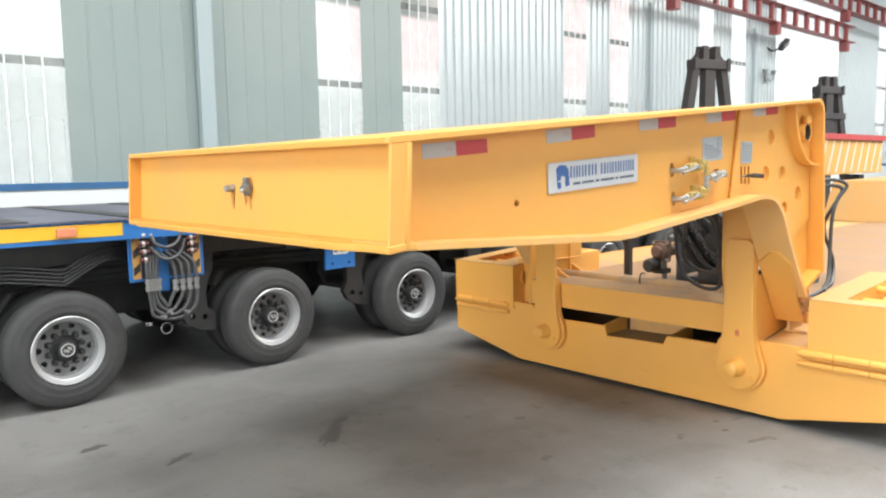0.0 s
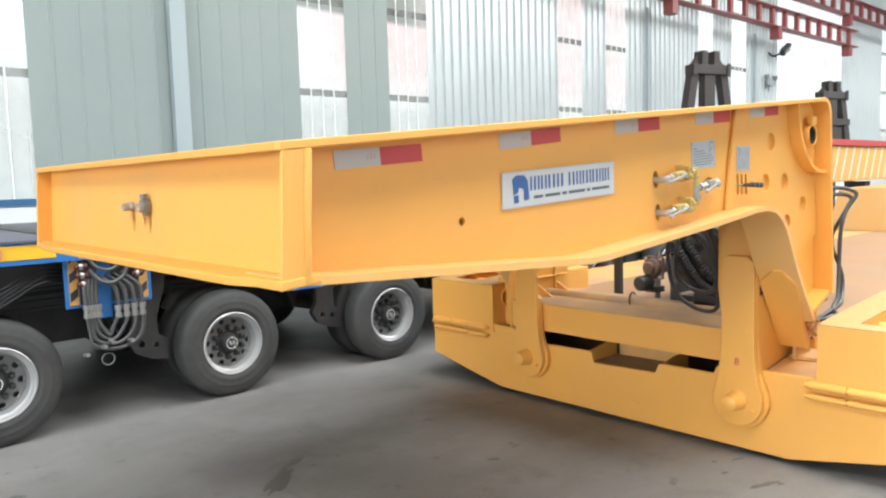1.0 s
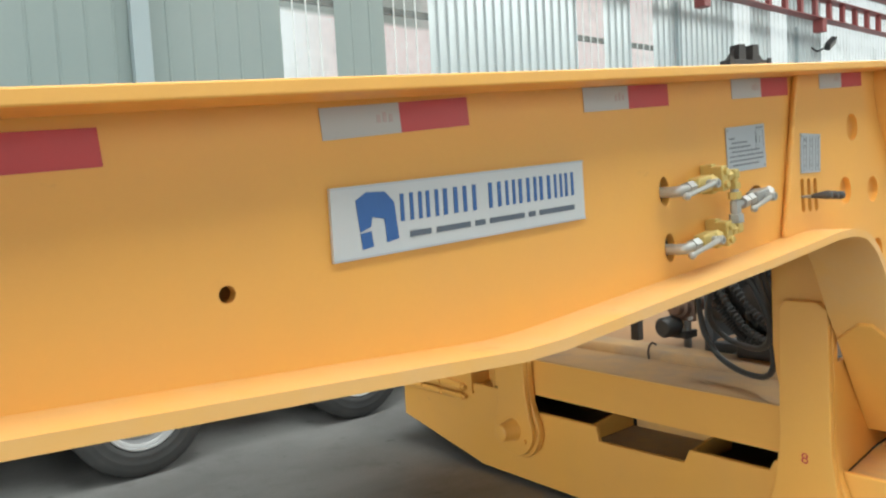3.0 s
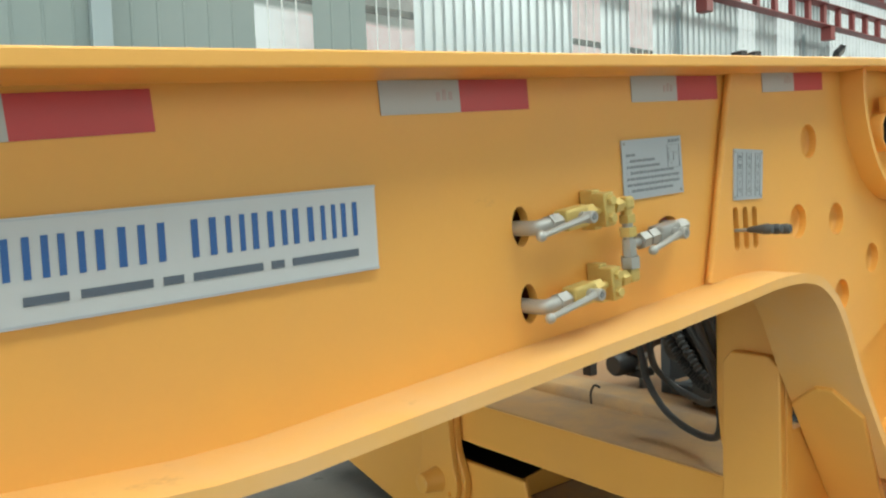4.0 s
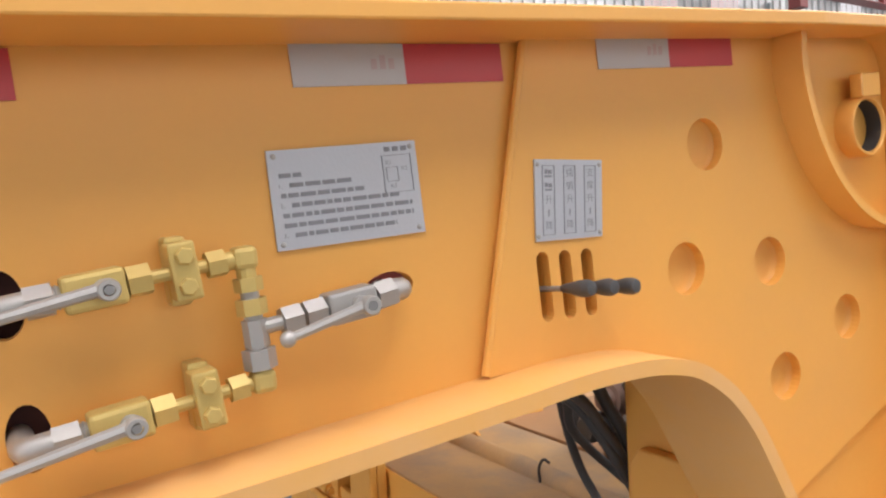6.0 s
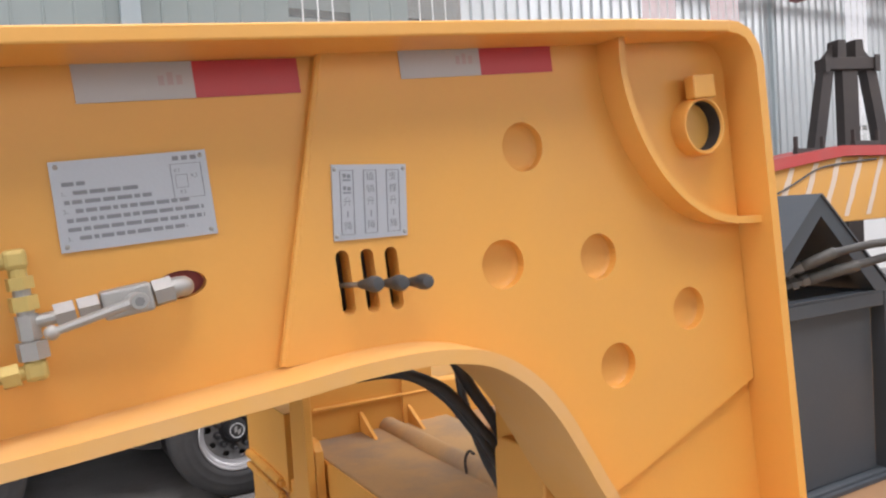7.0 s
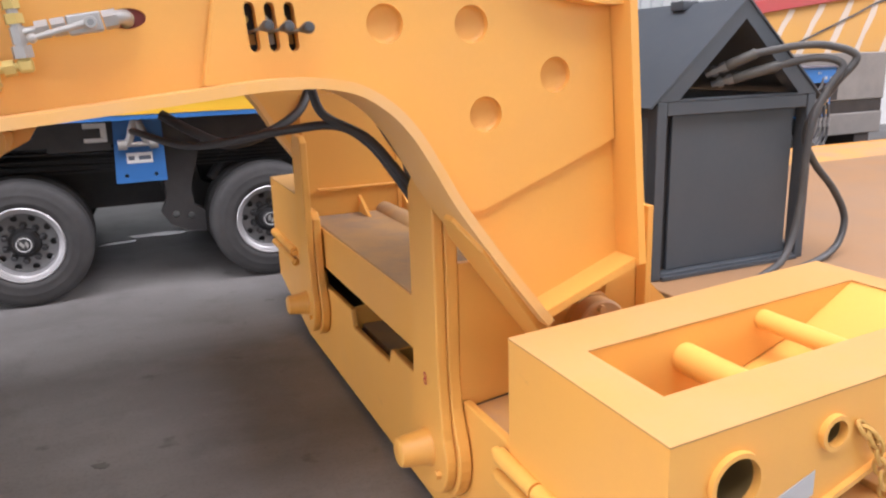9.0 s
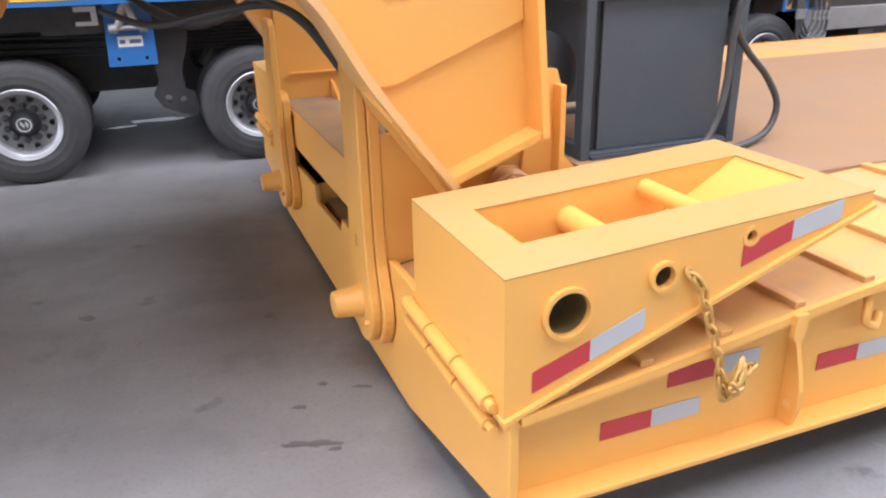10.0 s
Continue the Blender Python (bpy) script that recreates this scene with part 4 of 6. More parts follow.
part("spindle", hexnut(mid + Vector((0.122, -0.034, 0.006)), mid + Vector((0.122, -0.042, 0.006)), 0.0062), FITTING, lv3)
part("primer_patch", lathe((third[0] + 0.014, 0.03, third[1]), (third[0] + 0.014, -1, third[1]), [(0, 0.034), (0.002, 0.034), (0.002, 0.0)], 16), PRIMER, neck, "pink primer behind the hole")

# couplings on the front plate
for y, m_, r in ((0.985, STEEL, 0.017), (0.845, STEEL, 0.02)):
    cp = part("hose_coupling", lathe((0.040, y, -0.165), (-0.1, y, -0.165), [(0, r * 1.3), (0.012, r * 1.3), (0.014, r), (0.035, r), (0.038, r * 0.8), (0.06, r * 0.8), (0.06, r * 0.5), (0.045, 0.0)], 16), m_, neck, "zinc plated hose coupling", smooth=True)
    if y < 0.9:
        part("collar", rod((0.012, y, -0.165), (-0.004, y, -0.165), 0.031, n=6), FITTING, cp)
        part("clip", box(-0.004, 0.012, y - 0.016, y + 0.016, -0.138, -0.122, bevel=0.003), RIM_DISC, cp)

# drips below the couplings
for y, w, h in ((0.98, 0.010, 0.08), (0.875, 0.006, 0.045), (0.835, 0.009, 0.085)):
    part("drip_stain", prism([(y - w, -0.18), (y + w, -0.18), (y + w * 0.7, -0.18 - h), (y, -0.19 - h), (y - w * 0.6, -0.18 - h * 0.8)], "x", 0.0385 + FS * (-0.24 / FB), 0.039 + FS * (-0.24 / FB)), STAIN, neck, "brown drip stain")

# tube and gusset under the neck
part("under_tube", lathe((1.70, 0.9, -0.575), (1.70, 1.3, -0.575), [(0, 0.035), (0, 0.06), (0.35, 0.06), (0.35, 0.035), (0, 0.035)], 24), YELLOW, neck, smooth=True)
part("under_gusset", prism([(1.55, -0.49), (2.0, -0.45), (1.86, -0.52), (1.80, -0.60), (1.70, -0.64), (1.62, -0.62)], "y", 1.08, 1.1), YELLOW, neck)

# ---- low bed ----
MID = 0.965
BX, BZ = 3.252, 0.662
bed = thing("low_bed_deck", (2.88, MID, 0), "yellow painted steel low bed trailer deck, dusty on top", "trailer deck")


def bpart(name, bm, material, label="", smooth=False, parent=None):
    bmesh.ops.translate(bm, verts=bm.verts[:], vec=(-2.88, -MID, 0))
    return part(name, bm, material, parent or bed, label, smooth)


FRONT = [(-0.75, 0.17), (-0.05, 0.03), (1.98, 0.03), (2.68, 0.18), (2.68, 0.43), (2.08, 0.475), (1.83, 0.475), (1.83, 0.455), (1.64, 0.455), (1.62, 0.40), (1.185, 0.408), (1.168, 0.338),
         (0.725, 0.352), (0.70, 0.410), (0.36, 0.412), (0.34, 0.455), (0.10, 0.455), (0.10, 0.475), (-0.15, 0.475), (-0.75, 0.43)]
bpart("front_plate", prism(FRONT, "x", 2.88, 2.906, bevel=0.006), YELLOW)
bpart("front_ledge", prism([(0.69, 0.318), (1.20, 0.306), (1.20, 0.331), (0.69, 0.343)], "x", 2.932, 3.2), DUST)
bpart("ledge_back", box(3.2, 3.21, 0.70, 1.19, 0.31, 0.43), YELLOW_DUSTY)
for y in (0.69, 1.21):
    bpart("ledge_cheek", prism([(2.908, 0.31), (3.2, 0.31), (3.2, 0.44), (2.908, 0.404)], "y", y, y + 0.012), YELLOW)
# Black filler box inside the bed, added to darken the front gaps.
bpart("belly_fill", box(2.94, 3.9, -0.55, 2.48, 0.2, 0.33), BLACK)
for ya, yb in ((-0.19, 0.099), (1.831, 2.12)):
    bpart("front_deck", prism([(2.908, 0.425), (3.21, 0.462), (3.645, 0.462), (3.645, 0.486), (3.21, 0.486), (2.908, 0.449)], "y", ya, yb), YELLOW_DUSTY)
bpart("cross_box", box(2.893, 3.56, 0.13, 1.86, 0.484, 0.668, bevel=0.008), DUST, "dust covered top of the cross box")
bpart("cross_box_face", box(2.886, 2.892, 0.132, 1.858, 0.488, 0.664), YELLOW)
for y0, y1 in ((0.104, 0.126), (1.862, 1.878)):
    bpart("side_cheek", prism([(2.877, 0.447), (3.21, 0.491), (3.46, 0.491), (3.46, 0.8), (3.3, 0.862), (2.877, 0.862)] if y0 < 1 else [(2.885, 0.477), (3.50, 0.477), (3.49, 1.11), (3.44, 1.24), (2.885, 1.24)], "y", y0, y1), YELLOW)
    ym = 0.012 if y0 < 1 else 1.925
    bpart("foot_boss", lathe((BX, ym - 0.03, BZ), (BX, ym + 0.02, BZ), [(0, 0.0), (0, 0.012), (-0.01, 0.012), (-0.01, 0.018), (0, 0.02), (0, 0.07), (0.006, 0.076), (0.05, 0.076)], 28), YELLOW_DUSTY, smooth=True)
    for k in range(5):
        a = 0.5 + k * math.tau / 5
        bpart("boss_bolt", hexnut((BX + 0.056 * math.cos(a), ym - 0.044, BZ + 0.056 * math.sin(a)), (BX + 0.056 * math.cos(a), ym - 0.029, BZ + 0.056 * math.sin(a)), 0.0115), YELLOW_DUSTY)
    bpart("foot_bracket", prism([(BX - 0.09, 0.49), (BX + 0.1, 0.49), (BX + 0.09, 0.68), (BX + 0.035, 0.74), (BX - 0.035, 0.74), (BX - 0.08, 0.68)], "y", ym + 0.021, ym + 0.04), YELLOW_DUSTY)
    bpart("rear_upright", prism([(3.30, 0.49), (3.58, 0.49), (3.578, 0.635), (3.458, 0.755), (3.456, 0.965), (3.44, 1.012), (3.36, 1.02)], "y", 0.081, 0.1) if y0 < 1 else prism([(3.34, 0.476), (3.492, 0.476), (3.484, 1.11), (3.435, 1.24), (3.34, 1.26)], "y", y0 - 0.02, y1 - 0.018), YELLOW)
bpart("foot_pad", box(3.19, 3.42, -0.06, 0.079, 0.487, 0.503, bevel=0.004), YELLOW_DUSTY)
bpart("upright_edge", box(3.43, 3.45, 0.035, 0.079, 0.49, 0.97, bevel=0.003), YELLOW)
bpart("cross_pipe", rod((3.27, 0.14, 0.662), (3.27, 1.855, 0.662), 0.045, n=20), DUST, smooth=True)
bpart("hook", hose([(3.225, 1.125, 0.66), (3.222, 1.125, 0.715), (3.23, 1.11, 0.748), (3.24, 1.09, 0.74)], 0.005, 8, 6), RUST)
for x in (3.14, 3.36):
    bpart("gusset_plate", prism([(1.70, 0.667), (1.861, 0.667), (1.861, 0.75), (1.85, 0.75)], "x", x, x + 0.014), YELLOW)
bpart("inner_ledge", box(2.94, 3.48, 1.835, 1.861, 0.79, 0.80, bevel=0.003), YELLOW)
bpart("far_rail", box(3.0, 3.9, 1.96, 2.10, 0.45, 0.80, bevel=0.01), YELLOW)
# main deck
bpart("deck_riser", box(3.652, 3.66, -0.10, 2.03, 0.44, 0.60), YELLOW_DUSTY)
bpart("deck_plate", box(3.66, 14.2, -0.10, 2.03, 0.60, 0.63, bevel=0.004), DECK)
SIDE = [(2.908, 0.414), (3.18, 0.446), (3.456, 0.482), (3.655, 0.511), (3.92, 0.545), (4.3, 0.592), (4.6, 0.607), (14.2, 0.61)]
for y0, y1, yo in ((-0.74, -0.10, -1), (2.03, 2.67, 1)):
    bpart("side_deck", strip(SIDE, 0.014, "y", y0, y1), YELLOW_DUSTY)
    ya, yb = (-0.69, -0.68) if yo < 0 else (2.61, 2.62)
    bpart("side_web", prism([(2.908, 0.18), (14.2, 0.18), (14.2, 0.60), (4.6, 0.60), (4.3, 0.585), (3.92, 0.54), (3.655, 0.506), (3.456, 0.477), (2.908, 0.407)], "y", ya, yb), YELLOW)
    yc, yd = (-0.757, -0.60) if yo < 0 else (2.53, 2.687)
    bpart("side_bottom_flange", box(2.908, 14.2, yc, yd, 0.163, 0.181, bevel=0.003), YELLOW)
    yc, yd = (-0.757, -0.742) if yo < 0 else (2.672, 2.687)
    bpart("side_edge_bar", strip([(x, z - 0.004) for x, z in SIDE], 0.024, "y", yc, yd), YELLOW)
    for x in (3.70, 4.9, 6.1, 7.3):
        fin = [(-0.691, 0.182), (-0.738, 0.182), (-0.751, 0.235), (-0.751, 0.29), (-0.738, 0.345), (-0.712, 0.43), (-0.703, 0.49), (-0.691, 0.49)]
        fin = fin if yo < 0 else [(2 * MID - a, b) for a, b in reversed(fin)]
        bpart("side_rib", prism(fin, "x", x, x + 0.014, [circle(-0.716 if yo < 0 else 2 * MID + 0.716, 0.235, 0.013, 12)]), YELLOW)
x = 3.0
while x < 9:
    k = next(i for i in range(len(SIDE) - 1) if x + 0.017 < SIDE[i + 1][0])
    z = SIDE[k][1] + (SIDE[k + 1][1] - SIDE[k][1]) * (x + 0.017 - SIDE[k][0]) / (SIDE[k + 1][0] - SIDE[k][0]) + 0.004
    bpart("grip_bar", box(x, x + 0.035, -0.73, -0.12, z + 0.008, z + 0.026, bevel=0.003), YELLOW_DUSTY)
    x += 0.22
bpart("inner_step", box(3.66, 14.2, -0.115, -0.10, 0.5, 0.628), DECK)
# hinge tubes and lugs
for y0, y1 in ((-0.70, -0.16), (2.09, 2.63)):
    for z, r in ((0.448, 0.022), (0.392, 0.018)):
        n = 3
        for k in range(n):
            a, b = y0 + (y1 - y0) * k / n + 0.004, y0 + (y1 - y0) * (k + 1) / n - 0.004
            bpart("hinge_barrel", rod((2.857, a, z), (2.857, b, z), r, n=18), YELLOW, smooth=True)
        bpart("hinge_pin", rod((2.857, y0 - 0.02, z), (2.857, y1 + 0.02, z), r * 0.6, n=14), YELLOW, smooth=True)
# tie-down ring and keeper
bpart("tie_ring", hose([(3.93, -0.70, 0.53), (3.90, -0.735, 0.50), (3.90, -0.74, 0.45), (3.94, -0.735, 0.425), (3.98, -0.71, 0.44)], 0.012, 10, 6), YELLOW, smooth=True)
bpart("drop_bracket", prism([(3.63, 0.53), (3.63, 0.47), (3.637, 0.458), (3.652, 0.455), (3.664, 0.463), (3.668, 0.53)], "y", -0.768, -0.752), YELLOW)
for x0, x1, z in ((3.15, 3.437, 0.311), (3.332, 3.61, 0.413), (3.815, 4.10, 0.345)):
    a = bpart("reflector_tape", prism([(x0, z - 0.05), ((x0 + x1) / 2, z - 0.049), ((x0 + x1) / 2, z + 0.001), (x0, z)], "y", -0.6925, -0.691), RED_TAPE, "red and silver reflective tape")
    b = prism([((x0 + x1) / 2, z - 0.049), (x1, z - 0.048), (x1, z + 0.002), ((x0 + x1) / 2, z + 0.001)], "y", -0.6925, -0.691)
    bpart("silver_half", b, WHITE_TAPE, parent=a)
# rear hump of the bed
bpart("rear_hump", prism([(10.6, 0.632), (14.2, 0.632), (14.2, 1.25), (11.0, 1.22)], "y", -0.7, 2.67), PALE_YELLOW)


def link_arm(yc, inward=1):
    """The hanging link between neck and bed: a rounded plate on a post, with its pin."""
    arm = thing("link_arm", (2.808, yc, 0.31), "yellow steel link plate with a protruding round pin", "link arm", "link arms")
    def eye(r, top):
        ring = [(r * math.cos(a), r * math.sin(a)) for a in (math.radians(150 + 240 * i / 20) for i in range(21))]
        return ring + [(0.104, 0.15), (0.094, 0.225), (0.09, 0.30)] + top + [(-0.09, 0.30), (-0.094, 0.225), (-0.104, 0.15)]
    poly = eye(0.135, [(0.086, 0.735), (0.06, 0.768), (-0.05, 0.768), (-0.086, 0.74)])
    part("plate", prism(poly, "x", 0.0, 0.03, bevel=0.005), YELLOW, arm)
    top = [(0.095, 0.40), (0.115, 0.50), (0.125, 0.60), (0.125, 1.02), (-0.088, 1.02)] if inward > 0 else [(0.086, 0.40), (0.05, 0.43), (-0.05, 0.43), (-0.086, 0.40)]
    part("back_plate", prism(eye(0.152, top), "x", 0.032, 0.068, bevel=0.005), YELLOW, arm)
    part("pin", lathe((0.0, 0, 0), (-1, 0, 0), [(-0.02, 0.056), (0.006, 0.056), (0.014, 0.051), (0.078, 0.044), (0.088, 0.041), (0.092, 0.034), (0.092, 0.0)], 28), YELLOW, arm, smooth=True)
    part("keeper_bolt", hexnut((0.0, -0.085, -0.045), (-0.014, -0.085, -0.045), 0.012), YELLOW, arm)
    return arm


near_arm = link_arm(0.19)
link_arm(1.66, -1)
txt = bpy.data.curves.new("mark", "FONT")
txt.body, txt.size, txt.align_x = "8", 0.055, "CENTER"
tmp = new("tmp", txt)
bpy.context.view_layer.update()
me = bpy.data.meshes.new_from_object(tmp)
bpy.data.objects.remove(tmp)
me.materials.append(RED_TAPE)
mark = new("chalk_number", me)
mark.parent = near_arm
mark.matrix_basis = pose(-0.0012, 0.0, 0.19, 90, 0, -90)


def wedge(mirror):
    """A folding climbing wedge: a hollow tapered box that lies on the deck, hinged at its thick end."""
    w = thing("folding_wedge", (2.868, 0, 0.43), "yellow hollow steel wedge ramp lying on the deck", "wedge ramp", "wedge ramps")
    f = (lambda y: 2 * MID - y) if mirror else (lambda y: y)
    L, H, T, RISE = 0.96, 0.316, 0.352, 0.370

    def yb(a, b):
        return tuple(sorted((f(a), f(b))))
    yo, yi = -0.745, -0.10 if mirror else -0.19
    side = [(0, 0), (L, T), (L, RISE + 0.008), (0, H + 0.008)]
    rings = [(0.144, 0.226, 0.060), (0.375, 0.268, 0.036), (0.607, 0.323, 0.024)]
    part("outer_side", prism(side, "y", *yb(yo, yo + 0.012), [circle(u, v, r - 0.006, 28) for u, v, r in rings]), YELLOW, w)
    part("inner_side", prism(side, "y", *yb(yi - 0.012, yi), [circle(u, v, r - 0.006, 28) for u, v, r in rings[:2]]), YELLOW, w)
    part("front_side", prism([(0, 0), (0.012, 0.004), (0.012, H + 0.008), (0, H + 0.008)], "y", *yb(yo + 0.012, yi - 0.012)), YELLOW, w)
    part("floor_plate", prism([(-0.004, -0.012), (L + 0.004, T - 0.012), (L + 0.004, T), (-0.004, 0.0)], "y", *yb(yo - 0.012, yi + 0.008)), YELLOW, w)
    # top frame with its long opening, tilted with the top
    u0, u1, ya, yc = 0.105, 0.90, -0.60, -0.35
    sl = (RISE - H) / L
    for name, a, b, c, d in (("top_rim", -0.001, u0, yo - 0.001, yi + 0.001), ("top_rim", u1, L + 0.004, yo - 0.001, yi + 0.001), ("top_rim", u0, u1, yo - 0.001, ya), ("top_rim", u0, u1, yc, yi + 0.001)):
        part(name, prism([(a, H + a * sl + 0.0085), (b, H + b * sl + 0.0085), (b, H + b * sl + 0.012), (a, H + a * sl + 0.012)], "y", *yb(c, d)), PALE_YELLOW, w)
    for u, v, r in rings:
        y0, y1 = f(yo - (0.012 if r > 0.03 else 0.003)), f(yi + (0.012 if r > 0.03 else -0.013))
        part("cross_tube", lathe((u, y0, v), (u, y1, v), [(0, r - 0.01), (0, r), (abs(y1 - y0), r), (abs(y1 - y0), r - 0.01), (0, r - 0.01)], 28), YELLOW, w, smooth=True)
        # Olive lining and dark disc put the tube's inner shade into colour.
        part("tube_bore", lathe((u, y0 + (y1 - y0) * 0.03, v), (u, y1, v), [(0, r - 0.0105), (0.085, r - 0.0105)], 24), BORE_SHADE, w, "bore lining coloured as shade", smooth=True)
        part("bore_shade_disc", lathe((u, y0 + (y1 - y0) * 0.17, v), (u, y1, v), [(0, 0.0), (0, r - 0.01)], 20), RUST, w)
    part("inner_wall", prism([(0.012, 0.012), (0.93, 0.345), (0.93, H + 0.93 * sl + 0.008), (0.012, H + 0.008)], "y", *yb(yc + 0.002, yc + 0.012)), YELLOW, w)
    part("end_slope", prism([(0.735, 0.274), (u1 + 0.004, H + u1 * sl + 0.008), (u1 + 0.012, H + u1 * sl - 0.004), (0.76, 0.274)], "y", *yb(yo + 0.012, yi - 0.012)), YELLOW, w)
    if not mirror:
        for (xa, za, xb, zb, xc, zc) in ((0.066, 0.102, 0.203, 0.150, 0.338, 0.199), (0.588, 0.302, 0.724, 0.344, 0.868, 0.374)):
            t1 = part("reflector_tape", prism([(xa, za - 0.05), (xb, zb - 0.05), (xb, zb), (xa, za)], "y", yo - 0.0025, yo - 0.001), RED_TAPE, w, "red and silver reflective tape")
            part("silver_half", prism([(xb, zb - 0.05), (xc, zc - 0.05), (xc, zc), (xb, zb)], "y", yo - 0.0025, yo - 0.001), WHITE_TAPE, t1)
    return w


wedge(False)
wedge(True)


def chain_link_bm(p, d, side, size=0.03, r=0.0045):
    d, side = Vector(d).normalized(), Vector(side).normalized()
    pts = []
    for k in range(13):
        a = k * math.tau / 12
        pts.append(Vector(p) + d * (math.sin(a) * size * 0.62) + side * (math.cos(a) * size * 0.34))
    b = bmesh.new()
    rings = []
    nrm = d.cross(side)
    for i in range(12):
        c = pts[i]
        rad = (c - Vector(p)).normalized()
        rings.append([b.verts.new(c + (rad * math.cos(k * math.tau / 6) + nrm * math.sin(k * math.tau / 6)) * r) for k in range(6)])
    for i in range(12):
        a, c = rings[i], rings[(i + 1) % 12]
        for k in range(6):
            b.faces.new((a[k], a[(k + 1) % 6], c[(k + 1) % 6], c[k]))
    return b


chain = thing("chain", (3.32, -0.757, 0.69), "gold zinc plated link chain hanging from the wedge", "chain")
line = smooth_line([(3.315, -0.757, 0.69), (3.335, -0.768, 0.66), (3.36, -0.772, 0.58), (3.40, -0.772, 0.48), (3.42, -0.772, 0.40), (3.44, -0.774, 0.365), (3.455, -0.78, 0.40), (3.47, -0.775, 0.44), (3.455, -0.785, 0.42),
                    (3.44, -0.79, 0.395), (3.46, -0.785, 0.385), (3.485, -0.775, 0.415), (3.51, -0.77, 0.425)], 3)
for i, (a, b) in enumerate(zip(line, line[1:])):
    d = (b - a).normalized()
    s = d.orthogonal().normalized()
    s = Matrix.Rotation(radians(90 * (i % 2) + 20), 3, d) @ s
    part("chain_link", chain_link_bm(a - Vector((3.32, -0.757, 0.69)), d, s, 0.034), CHAIN, chain, smooth=True)

# ---- grey power unit housing on the deck ----
HX, HY, HZ = 3.69, 0.33, 0.632
hood = thing("power_unit_housing", (HX, HY, HZ), "dark grey steel housing with a gabled open top and hoses", "power unit housing")
W, EAVE, PEAK, DEEP = 0.69, 0.595, 0.912, 0.78
for u in (0.0, W - 0.05):
    for y in (0.0, DEEP - 0.05):
        part("corner_post", box(u + (0.012 if u else 0), u + (0.05 if u else 0.038), y, y + 0.05, 0, EAVE, bevel=0.003), GREY_BOX, hood)
for z in (0.0, EAVE - 0.05):
    for y in (0.0, DEEP - 0.05):
        part("cross_rail", box(0.04, W - 0.04, y + 0.002, y + 0.048, z + (0.005 if z else 0), z + (0.05 if z else 0.022), bevel=0.003), GREY_BOX, hood)
    for u in (0.0, W - 0.05):
        part("side_rail", box(u + 0.002, u + 0.048, 0.05, DEEP - 0.05, z, z + 0.05, bevel=0.003), GREY_BOX, hood)
part("front_panel", box(0.085, W - 0.068, 0.03, 0.042, 0.024, EAVE - 0.047, bevel=0.002), GREY_BOX, hood)
# Black sheet added behind the panel's left gap to make it dark.
part("gap_backing", box(0.039, 0.13, 0.046, 0.052, 0.024, EAVE - 0.047), BLACK, hood)
part("sill_lip", box(0.04, W - 0.04, -0.012, 0.002, 0.0, 0.012), GREY_BOX, hood)
part("back_panel", box(0.05, W - 0.05, DEEP - 0.03, DEEP - 0.024, 0.05, EAVE - 0.05), GREY_BOX, hood)
for y in (0.0, DEEP - 0.05):
    part("gable_frame", prism([(0.0, EAVE + 0.001), (W, EAVE + 0.001), (W / 2, PEAK - 0.002)], "y", y, y + 0.05, [[(0.085, EAVE + 0.006), (W - 0.085, EAVE + 0.006), (W / 2, PEAK - 0.062)]]), GREY_BOX, hood)
part("roof_sheet", strip([(-0.03, EAVE - 0.02), (W / 2, PEAK)], 0.006, "y", -0.005, DEEP), GREY_BOX, hood)
part("roof_sheet", strip([(W / 2, PEAK), (W + 0.03, EAVE - 0.02)], 0.006, "y", -0.005, DEEP), GREY_BOX, hood)
part("roof_hinge", box(W / 2 - 0.05, W / 2 + 0.02, 0.25, 0.32, PEAK - 0.02, PEAK + 0.012, bevel=0.004), GREY_BOX, hood)

motor = thing("hydraulic_motor", (3.5, 0.95, 0.632), "dark oily hydraulic pump and motor with fittings", "hydraulic pump")
part("motor_body", lathe((0.10, -0.5, 0.30), (0.10, 0.1, 0.30), [(0, 0.0), (0, 0.10), (0.03, 0.15), (0.3, 0.15), (0.34, 0.12), (0.5, 0.12), (0.5, 0.0)], 24), BLACK, motor, smooth=True)
part("skid", box(0.0, 0.17, -0.5, -0.05, -0.018, 0.03, bevel=0.005), BLACK, motor)
part("valve_block", box(0.0, 0.12, -0.42, -0.12, 0.03, 0.24, bevel=0.01), BLACK, motor)
part("pump_body", lathe((0.11, 0.29, 0.225), (0.38, 0.29, 0.225), [(0, 0.0), (0, 0.038), (0.016, 0.046), (0.032, 0.046), (0.038, 0.063), (0.076, 0.067), (0.082, 0.059), (0.092, 0.059), (0.098, 0.069), (0.14, 0.067), (0.15, 0.049), (0.27, 0.049)], 18), PUMP, motor, smooth=True)
part("pump_flange", box(0.186, 0.213, 0.215, 0.365, 0.145, 0.305, bevel=0.008), PUMP, motor)
for dy, dz in ((0.232, 0.162), (0.348, 0.162), (0.232, 0.288), (0.348, 0.288)):
    part("flange_bolt", hexnut((0.186, dy, dz), (0.17, dy, dz), 0.012), STEEL, motor)
part("port_elbow", hose([(0.26, 0.28, 0.275), (0.26, 0.28, 0.335), (0.26, 0.25, 0.365), (0.26, 0.20, 0.375)], 0.017, 10, 6), FITTING, motor, smooth=True)
